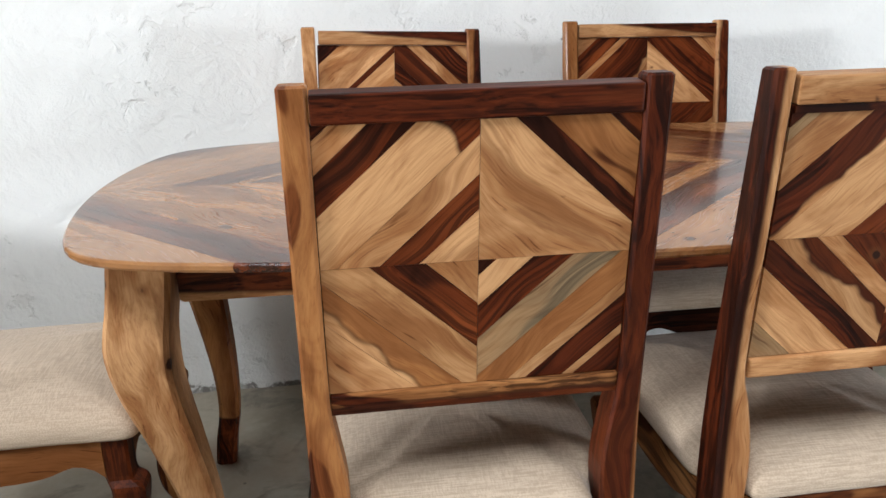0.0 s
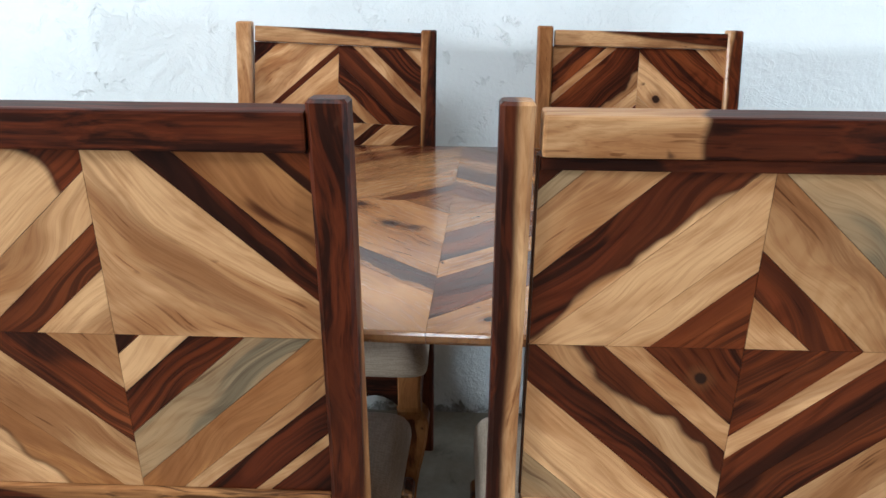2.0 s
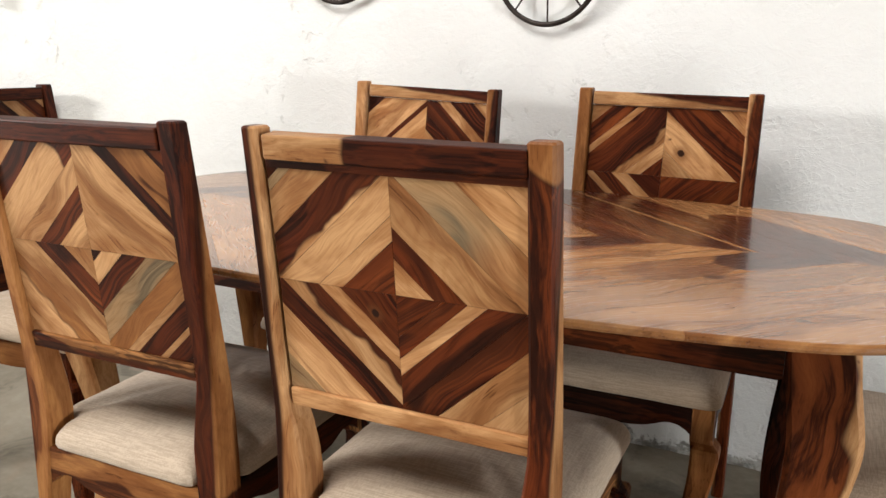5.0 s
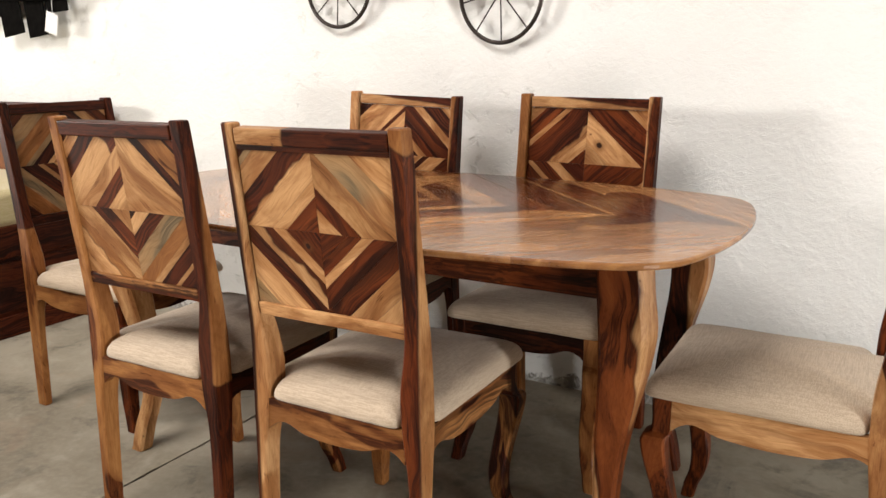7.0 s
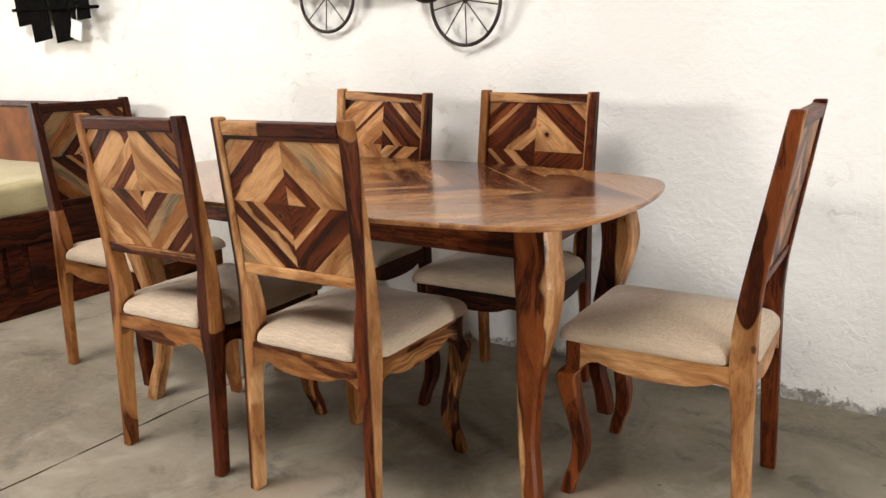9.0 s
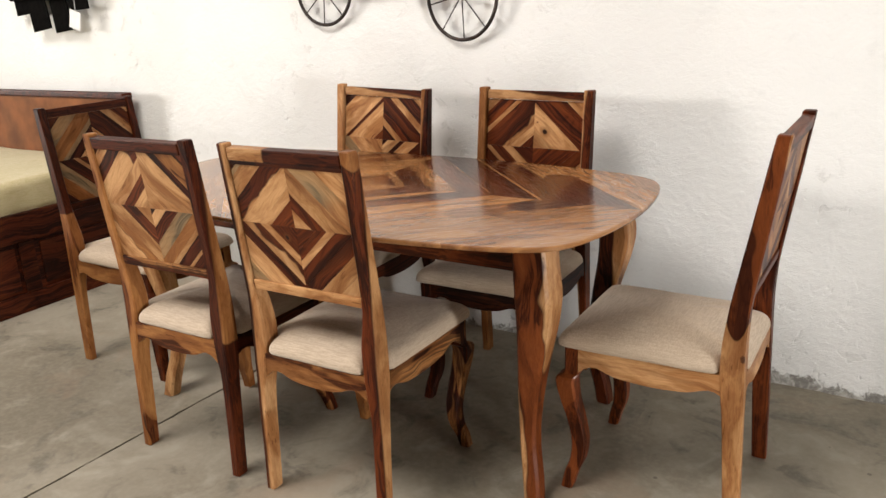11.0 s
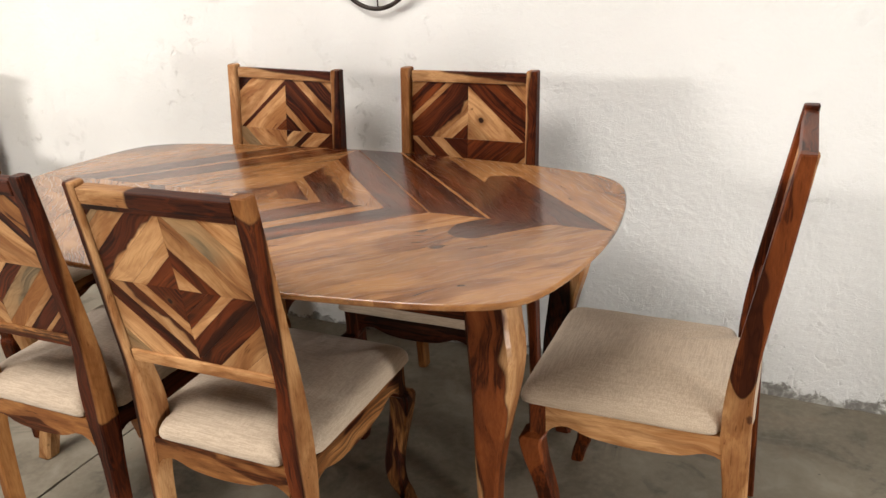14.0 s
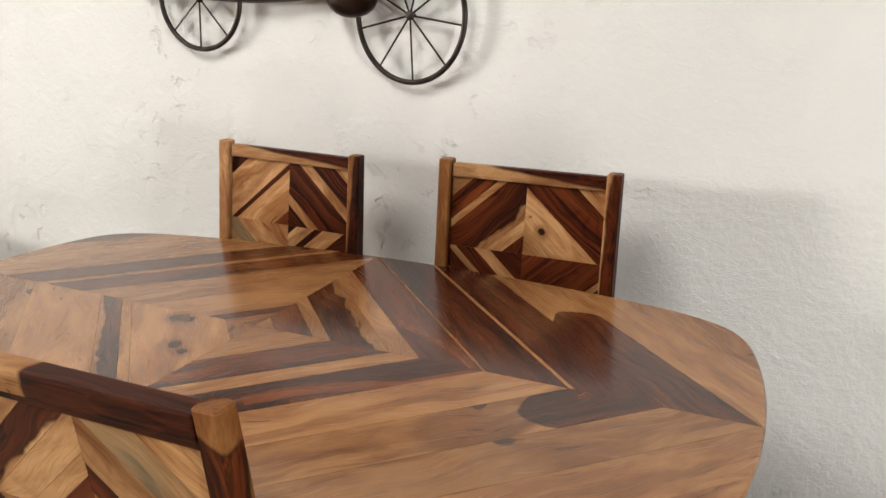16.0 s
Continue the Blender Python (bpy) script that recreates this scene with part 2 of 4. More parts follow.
        if axis == "z" and nz > 0.99:
            # the heartwood runs out in a tongue
            sy = t.nodes.new("ShaderNodeSeparateXYZ")
            t.links.new(tc.outputs["Object"], sy.inputs[0])
            off = math_node(t, "SUBTRACT", sy.outputs[1], 0.040)
            side = math_node(t, "SUBTRACT", side, math_node(t, "MULTIPLY", math_node(t, "MULTIPLY", off, off), 70.0))
        at = math_node(t, "ADD", side, math_node(t, "MULTIPLY", math_node(t, "SUBTRACT", wave, 0.5), sway))
        second, _ = two_woods(other)
        blur = 0.035 if tone == "G" else 0.0022
        col = mix(t, step(t, at, c - blur, c + blur), col, second)
        if tone != "G":
            rim_line = step(t, math_node(t, "ABSOLUTE", math_node(t, "SUBTRACT", at, c)), 0.006, 0.0)
            col = mix(t, math_node(t, "MULTIPLY", rim_line, 0.55), col, (0.03, 0.010, 0.005))
    col = mix(t, math_node(t, "MULTIPLY", step(t, fibre, 0.44, 0.64), 0.27), col, (0.45, 0.34, 0.25), "MULTIPLY")
    col = mix(t, math_node(t, "MULTIPLY", step(t, pores, 0.60, 0.70), 0.18), col, (0.35, 0.24, 0.16), "MULTIPLY")
    # short dark pores, in flocks
    flock = math_node(t, "MULTIPLY", step(t, dash, 0.64, 0.70), step(t, smudge, 0.44, 0.62))
    col = mix(t, math_node(t, "MULTIPLY", flock, 0.68), col, (0.30, 0.19, 0.12), "MULTIPLY")
    # small knots
    knobble = t.nodes.new("ShaderNodeTexNoise")
    knobble.inputs["Scale"].default_value = 26.0
    t.links.new(p, knobble.inputs["Vector"])
    vo = t.nodes.new("ShaderNodeTexVoronoi")
    vo.inputs["Scale"].default_value = 1.0
    t.links.new(vec(t, "ADD", vec(t, "MULTIPLY", q, (11.0, 15.0, 15.0)), vec(t, "MULTIPLY", knobble.outputs[1], (0.5, 0.5, 0.5))), vo.inputs["Vector"])
    sepc = t.nodes.new("ShaderNodeSeparateColor")
    t.links.new(vo.outputs["Color"], sepc.inputs[0])
    size = math_node(t, "MULTIPLY", math_node(t, "MAXIMUM", math_node(t, "SUBTRACT", sepc.outputs[0], 0.76 if tone in "KQ" else 0.90), 0.0), 0.75)
    knot = step(t, math_node(t, "SUBTRACT", size, vo.outputs["Distance"]), -0.07, 0.0)
    col = mix(t, math_node(t, "MULTIPLY", knot, 0.85), col, (0.045, 0.016, 0.008))
    for kx, ky, kz, r in knots:
        off = vec(t, "MULTIPLY", vec(t, "SUBTRACT", tc.outputs["Object"], (kx, ky, kz)), (0.8, 1.0, 1.0) if axis == "x" else (1.0, 1.0, 0.8))
        far = math_node(t, "SQRT", vec(t, "DOT_PRODUCT", off, off))
        far = math_node(t, "ADD", far, math_node(t, "MULTIPLY", math_node(t, "SUBTRACT", noise_of(t, tc.outputs["Object"], 70.0, 2.0), 0.5), r * 0.8))
        ring = math_node(t, "MULTIPLY", step(t, far, r * 2.6, r * 0.9), 0.55)
        col = mix(t, ring, col, (0.13, 0.050, 0.018))
        col = mix(t, step(t, far, r * 1.05, r * 0.6), col, (0.022, 0.009, 0.005))
    # multiplies the whole wood colour by one even factor
    if darken:
        col = mix(t, 1.0, col, darken, "MULTIPLY")
    hsv = t.nodes.new("ShaderNodeHueSaturation")
    t.links.new(col, hsv.inputs["Color"])
    hsv.inputs["Saturation"].default_value = 1.03
    hsv.inputs["Hue"].default_value = 0.497
    t.links.new(math_node(t, "ADD", math_node(t, "MULTIPLY", info.outputs["Random"], 0.30), 0.86), hsv.inputs["Value"])
    t.links.new(hsv.outputs[0], bsdf.inputs["Base Color"])
    t.links.new(math_node(t, "ADD", math_node(t, "MULTIPLY", fibre, 0.16), rough - 0.06), bsdf.inputs["Roughness"])
    bsdf.inputs["Coat Weight"].default_value = coat
    bsdf.inputs["Specular IOR Level"].default_value = 0.10 if coat < 0.07 else 0.38
    bsdf.inputs["Coat Roughness"].default_value = 0.12 if coat < 0.5 else 0.09
    h = math_node(t, "ADD", math_node(t, "MULTIPLY", pores, 0.5), math_node(t, "MULTIPLY", figure, 1.2))
    t.links.new(bump(t, h, 0.12, 0.002), bsdf.inputs["Normal"])
    WOODS[key] = m
    return m


def plain(name, colour, rough, metal=0.0, vary=0.2, scale=20.0, relief=0.15, dist=0.002, gloss=0.25):
    m, t, bsdf = graph(name)
    tc = t.nodes.new("ShaderNodeTexCoord")
    n1 = noise_of(t, tc.outputs["Object"], scale, 4.0)
    n2 = noise_of(t, tc.outputs["Object"], scale * 9, 3.0)
    dark = tuple(c * (1 - vary) for c in colour)
    lite = tuple(min(1, c * (1 + vary)) for c in colour)
    t.links.new(mix(t, step(t, n1, 0.3, 0.7), dark, lite), bsdf.inputs["Base Color"])
    t.links.new(math_node(t, "ADD", math_node(t, "MULTIPLY", n2, 0.2), rough - 0.1), bsdf.inputs["Roughness"])
    bsdf.inputs["Metallic"].default_value = metal
    bsdf.inputs["Specular IOR Level"].default_value = gloss
    t.links.new(bump(t, n2, relief, dist), bsdf.inputs["Normal"])
    return m


def plaster_material():
    m, t, bsdf = graph("whitewashed_plaster")
    tc = t.nodes.new("ShaderNodeTexCoord")
    p = tc.outputs["Object"]
    big = noise_of(t, p, 1.3, 3.0)
    mid = noise_of(t, p, 7.0, 4.0, 0.6, 0.4)
    fine = noise_of(t, p, 60.0, 4.0, 0.6)
    grit = noise_of(t, p, 260.0, 2.0, 0.6)
    sep = t.nodes.new("ShaderNodeSeparateXYZ")
    t.links.new(p, sep.inputs[0])
    col = mix(t, step(t, big, 0.35, 0.7), (0.80, 0.79, 0.76), (0.74, 0.73, 0.70))
    col = mix(t, math_node(t, "MULTIPLY", step(t, mid, 0.58, 0.75), 0.35), col, (0.66, 0.65, 0.62))
    # the foot of the wall is bare and crumbling
    above = math_node(t, "SUBTRACT", sep.outputs[2], -0.026)
    crumb = noise_of(t, p, 24.0, 6.0, 0.68, 0.6)
    edge = math_node(t, "ADD", above, math_node(t, "ADD", math_node(t, "MULTIPLY", math_node(t, "SUBTRACT", mid, 0.5), 0.16), math_node(t, "MULTIPLY", math_node(t, "SUBTRACT", crumb, 0.5), 0.11)))
    # greys the lower wall: dirty smudges, and the shade there put into the colour
    grime_shade = step(t, math_node(t, "ADD", above, math_node(t, "MULTIPLY", math_node(t, "SUBTRACT", big, 0.5), 0.6)), 0.50, 0.02)
    col = mix(t, math_node(t, "MULTIPLY", grime_shade, 0.36), col, (0.50, 0.48, 0.44))
    flake = step(t, edge, 0.032, 0.016)
    col = mix(t, math_node(t, "MULTIPLY", flake, 0.9), col, mix(t, step(t, crumb, 0.40, 0.62), (0.13, 0.115, 0.095), (0.40, 0.375, 0.33)))
    # dents where the skim has come away
    dent = math_node(t, "MULTIPLY", step(t, noise_of(t, p, 15.0, 5.0, 0.62, 0.5), 0.56, 0.63), math_node(t, "MAXIMUM", step(t, noise_of(t, p, 1.7, 2.0), 0.44, 0.60), math_node(t, "MULTIPLY", grime_shade, 0.8)))
    col = mix(t, math_node(t, "MULTIPLY", dent, 0.30), col, (0.52, 0.50, 0.46))
    # a few specks
    vo = t.nodes.new("ShaderNodeTexVoronoi")
    vo.inputs["Scale"].default_value = 6.5
    t.links.new(p, vo.inputs["Vector"])
    sc = t.nodes.new("ShaderNodeSeparateColor")
    t.links.new(vo.outputs["Color"], sc.inputs[0])
    speck = step(t, math_node(t, "SUBTRACT", math_node(t, "MULTIPLY", math_node(t, "MAXIMUM", math_node(t, "SUBTRACT", sc.outputs[0], 0.62), 0.0), 0.075), vo.outputs["Distance"]), -0.004, 0.0)
    col = mix(t, math_node(t, "MULTIPLY", speck, 0.8), col, (0.08, 0.06, 0.05))
    t.links.new(col, bsdf.inputs["Base Color"])
    bsdf.inputs["Roughness"].default_value = 0.75
    trowel = noise_of(t, vec(t, "MULTIPLY", p, (9.0, 9.0, 15.0)), 1.0, 3.0, 0.5, 1.6)
    ridge = step(t, math_node(t, "ABSOLUTE", math_node(t, "SUBTRACT", trowel, 0.5)), 0.035, 0.0)
    patchy = step(t, big, 0.42, 0.62)
    mid = math_node(t, "ADD", mid, math_node(t, "MULTIPLY", math_node(t, "MULTIPLY", ridge, patchy), 0.05))
    mid = math_node(t, "SUBTRACT", math_node(t, "MULTIPLY", mid, 1.0), math_node(t, "MULTIPLY", dent, 0.30))
    h = math_node(t, "ADD", math_node(t, "MULTIPLY", mid, 1.0), math_node(t, "ADD", math_node(t, "MULTIPLY", math_node(t, "MULTIPLY", fine, 0.22), math_node(t, "ADD", grime_shade, 1.0)), math_node(t, "MULTIPLY", grit, 0.07)))
    t.links.new(bump(t, h, 0.60, 0.019), bsdf.inputs["Normal"])
    return m


def concrete_material():
    m, t, bsdf = graph("trowelled_concrete")
    tc = t.nodes.new("ShaderNodeTexCoord")
    g = t.nodes.new("ShaderNodeNewGeometry")
    p = g.outputs["Position"]
    big = noise_of(t, p, 1.1, 5.0, 0.6, 0.6)
    mid = noise_of(t, p, 5.0, 5.0, 0.6, 0.8)
    fine = noise_of(t, p, 45.0, 4.0, 0.65)
    grit = noise_of(t, p, 300.0, 2.0)
    col = mix(t, step(t, big, 0.34, 0.68), (0.198, 0.168, 0.123), (0.34, 0.298, 0.232))
    col = mix(t, math_node(t, "MULTIPLY", step(t, mid, 0.52, 0.72), 0.50), col, (0.42, 0.378, 0.302))
    col = mix(t, math_node(t, "MULTIPLY", step(t, mid, 0.47, 0.33), 0.72), col, (0.120, 0.104, 0.080))
    col = mix(t, math_node(t, "MULTIPLY", step(t, fine, 0.35, 0.75), 0.25), col, (0.40, 0.358, 0.288))
    # faint rusty stains
    rust = step(t, noise_of(t, p, 1.9, 4.0, 0.6, 0.9), 0.55, 0.68)
    col = mix(t, math_node(t, "MULTIPLY", rust, 0.35), col, (0.33, 0.235, 0.165))
    # dark specks and pale splashes
    vo = t.nodes.new("ShaderNodeTexVoronoi")
    vo.inputs["Scale"].default_value = 9.0
    t.links.new(p, vo.inputs["Vector"])
    sc = t.nodes.new("ShaderNodeSeparateColor")
    t.links.new(vo.outputs["Color"], sc.inputs[0])
    speck = step(t, math_node(t, "SUBTRACT", math_node(t, "MULTIPLY", math_node(t, "MAXIMUM", math_node(t, "SUBTRACT", sc.outputs[0], 0.70), 0.0), 0.22), vo.outputs["Distance"]), -0.02, 0.0)
    col = mix(t, math_node(t, "MULTIPLY", speck, 0.55), col, (0.07, 0.06, 0.048))
    splash = step(t, noise_of(t, p, 2.3, 6.0, 0.7, 1.4), 0.60, 0.68)
    col = mix(t, math_node(t, "MULTIPLY", splash, 0.22), col, (0.46, 0.42, 0.35))
    t.links.new(col, bsdf.inputs["Base Color"])
    bsdf.inputs["Specular IOR Level"].default_value = 0.22
    t.links.new(math_node(t, "ADD", math_node(t, "MULTIPLY", mid, 0.35), 0.36), bsdf.inputs["Roughness"])
    h = math_node(t, "ADD", math_node(t, "MULTIPLY", fine, 0.5), math_node(t, "MULTIPLY", grit, 0.25))
    t.links.new(bump(t, h, 0.25, 0.003), bsdf.inputs["Normal"])
    return m


def linen_material(name, colour, second):
    m, t, bsdf = graph(name)
    tc = t.nodes.new("ShaderNodeTexCoord")
    p = tc.outputs["Object"]
    weft = noise_of(t, vec(t, "MULTIPLY", p, (22.0, 420.0, 420.0)), 1.0, 2.0)
    warp = noise_of(t, vec(t, "MULTIPLY", p, (420.0, 22.0, 420.0)), 1.0, 2.0)
    big = noise_of(t, p, 6.0, 3.0)
    threads = math_node(t, "ADD", math_node(t, "MULTIPLY", weft, 0.6), math_node(t, "MULTIPLY", warp, 0.4))
    col = mix(t, step(t, threads, 0.38, 0.62), second, colour)
    col = mix(t, math_node(t, "MULTIPLY", step(t, big, 0.4, 0.7), 0.2), col, second)
    t.links.new(col, bsdf.inputs["Base Color"])
    bsdf.inputs["Roughness"].default_value = 0.85
    bsdf.inputs["Sheen Weight"].default_value = 0.15
    creases = noise_of(t, vec(t, "MULTIPLY", p, (16.0, 9.0, 16.0)), 1.0, 2.0, 0.5, 0.8)
    soft = bump(t, creases, 0.30, 0.012)
    t.links.new(bump(t, math_node(t, "ADD", threads, math_node(t, "MULTIPLY", big, 0.8)), 0.45, 0.0015, soft), bsdf.inputs["Normal"])
    return m


PLASTER = plaster_material()
# for the added, unseen walls; kept dark so that they bounce little light
UNSEEN_WALL = plain("unseen_wall_grey", (0.22, 0.21, 0.195), 0.9, vary=0.15, scale=3.0)
CONCRETE = concrete_material()
LINEN = linen_material("oatmeal_linen", (0.52, 0.405, 0.295), (0.385, 0.292, 0.205))
COVER = linen_material("mattress_ticking", (0.56, 0.48, 0.30), (0.42, 0.35, 0.17))
JOINT = plain("dark_joint", (0.105, 0.089, 0.068), 0.9, vary=0.4)
IRON = plain("dark_bronze_iron", (0.045, 0.035, 0.03), 0.42, 0.7, 0.35, 30.0)
BRONZE = plain("rubbed_bronze", (0.028, 0.014, 0.010), 0.36, 0.75, 0.55, 9.0)
BLACK = plain("black_painted_metal", (0.006, 0.0056, 0.0052), 0.9, 0.0, 0.3, 30.0, gloss=0.0)
PAPER = plain("white_card", (0.75, 0.74, 0.72), 0.8, vary=0.05)
GLUE = plain("dark_substrate", (0.06, 0.025, 0.012), 0.6)
# the ceiling is out of view; its dark grey holds down the bounce
CEIL = plain("unseen_ceiling_grey", (0.24, 0.24, 0.235), 0.85, vary=0.06, scale=2.0)
BEDWOOD = wood("D", "y", rough=0.5, coat=0.0)
HEADWOOD = plain("honey_stained_headboard", (0.19, 0.068, 0.021), 0.7, vary=0.35, scale=5.0, gloss=0.08)

# ---------------------------------------------------------------- structure
ROOM = pose(0, 0, 0, 0, 0, -0.6)
SLABS = pose(0, 0, 0, 0, 0, -1.3)
WALL_Y = 0.940
X0, X1, Y0, HIGH = -24.0, 7.0, -10.6, 5.2
FL = -0.026       # the level of the floor
ROOF = (-3.2, 0.2, -4.2, -1.8)      # the roof light's opening in the unseen ceiling


# added walls out of view, which close the room and limit its fill light
def room_wall(name, bm, m=ROOM, label="unseen grey wall, added to close the room"):
    return tagged(link(bm, name, UNSEEN_WALL, None, "", m), label, "wall", kind="structure")


def back_wall():
    """The plastered wall behind the table: uneven, with a crumbling foot."""
    bm = bmesh.new()
    nx, nz = 440, 90
    grid = []
    for i in range(nx + 1):
        x = X0 + (-6.0 - X0) * i / 40 if i < 40 else -6.0 + (X1 + 6.0) * (i - 40) / (nx - 40)
        col = []
        for k in range(nz + 1):
            z = FL + (HIGH - FL) * (k / nz) ** 1.5
            d = 0.006 * noise.noise((x * 1.3, z * 1.3, 3.0)) + 0.0022 * noise.noise((x * 6, z * 6, 8.0))
            foot = max(0.0, 1 - (z - FL) / 0.10)
            d -= 0.020 * foot * (0.6 + 0.5 * noise.noise((x * 5, 0.0, 1.0)))
            d += 0.007 * foot * noise.noise((x * 34, z * 34, 5.0))
            col.append(bm.verts.new((x, WALL_Y + d, z)))
        grid.append(col)
    for i in range(nx):
        for k in range(nz):
            bm.faces.new((grid[i][k], grid[i + 1][k], grid[i + 1][k + 1], grid[i][k + 1]))
    back = [bm.verts.new(v) for v in ((X0, WALL_Y + 0.2, FL), (X1, WALL_Y + 0.2, FL), (X1, WALL_Y + 0.2, HIGH), (X0, WALL_Y + 0.2, HIGH))]
    bm.faces.new(back[::-1])
    bm.faces.new([c[-1] for c in grid] + [back[2], back[3]])
    bm.faces.new(grid[0] + [back[3], back[0]])
    bm.faces.new((grid[-1])[::-1] + [back[1], back[2]])
    return link(bm, "wall_north", PLASTER, None, "", ROOM, smooth=True)


tagged(back_wall(), "white lime-washed rough plaster wall, flaking at its foot", "wall", kind="structure")


def wall_with_opening(name, axis, at, a0, a1, o0, o1, z0, z1, thick=0.2):
    """A wall across axis at 'at', from a0 to a1, with one opening from o0 to o1 and z0 to z1."""
    bm = bmesh.new()
    for s0, s1, h0, h1 in ((a0, o0, FL, HIGH), (o1, a1, FL, HIGH), (o0, o1, FL, z0), (o0, o1, z1, HIGH)):
        if s1 - s0 < 0.01 or h1 - h0 < 0.01:
            continue
        b = box(at, at + thick, s0, s1, h0, h1) if axis == "x" else box(s0, s1, at, at + thick, h0, h1)
        me = bpy.data.meshes.new("tmp")
        b.to_mesh(me)
        b.free()
        bm.from_mesh(me)
        bpy.data.meshes.remove(me)
    return room_wall(name, bm)


wall_with_opening("wall_west", "x", X0 - 0.2, Y0, WALL_Y, *WEST[:2], *WEST[2:])
wall_with_opening("wall_east", "x", X1, Y0, WALL_Y, *EAST[:2], *EAST[2:])
room_wall("wall_south", box(X0 - 0.2, X1 + 0.2, Y0 - 0.2, Y0, FL, HIGH))


def ceiling_mesh():
    """An added, unseen flat ceiling with the roof light cut through it."""
    bm = bmesh.new()
    ra, rb, rc, rd = ROOF
    for x0, x1, y0, y1 in ((X0 - 0.2, ra, Y0 - 0.2, WALL_Y + 0.2), (rb, X1 + 0.2, Y0 - 0.2, WALL_Y + 0.2), (ra, rb, Y0 - 0.2, rc), (ra, rb, rd, WALL_Y + 0.2)):
        b = box(x0, x1, y0, y1, HIGH + 0.004, HIGH + 0.15)
        me = bpy.data.meshes.new("tmp")
        b.to_mesh(me)
        b.free()
        bm.from_mesh(me)
        bpy.data.meshes.remove(me)
    return bm


tagged(link(ceiling_mesh(), "ceiling", CEIL, None, "", ROOM), "unseen grey ceiling, added, with a roof light", "ceiling", kind="structure")

floor = tagged(link(box(X0 - 0.2, X1 + 0.2, Y0 - 0.2, WALL_Y + 0.2, FL - 0.12, FL - 0.006), "floor", JOINT, None, "", SLABS), "grey trowelled concrete floor with dark slab joints", "floor", kind="structure")


def slab(xa, xb):
    """A floor slab whose long edges are slightly chipped."""
    bm = bmesh.new()
    n = 300
    left, right = [], []
    for i in range(n + 1):
        y = Y0 + (WALL_Y + 0.05 - Y0) * i / n
        left.append((xa + 0.0042 + 0.005 * noise.noise((xa * 3, y * 9, 0)) + 0.003 * noise.noise((xa * 3, y * 31, 5)), y))
        right.append((xb - 0.0042 + 0.005 * noise.noise((xb * 3 + 7, y * 9, 0)) + 0.003 * noise.noise((xb * 3, y * 31, 5)), y))
    top = [[bm.verts.new((*p, FL)) for p in side] for side in (left, right)]
    low = [[bm.verts.new((*p, FL - 0.014)) for p in side] for side in (left, right)]
    for i in range(n):
        bm.faces.new((top[0][i], top[1][i], top[1][i + 1], top[0][i + 1]))
        bm.faces.new((low[0][i], top[0][i], top[0][i + 1], low[0][i + 1]))
        bm.faces.new((top[1][i], low[1][i], low[1][i + 1], top[1][i + 1]))
    return bm


cuts = [X0 - 0.1, -23.64, -21.34, -19.04, -16.74, -14.44, -12.14, -9.84, -7.54, -5.24, -2.94, -0.64, 1.66, 3.96, 6.26, X1 + 0.1]
for xa, xb in zip(cuts, cuts[1:]):
    part("slab", slab(xa, xb), CONCRETE, floor)

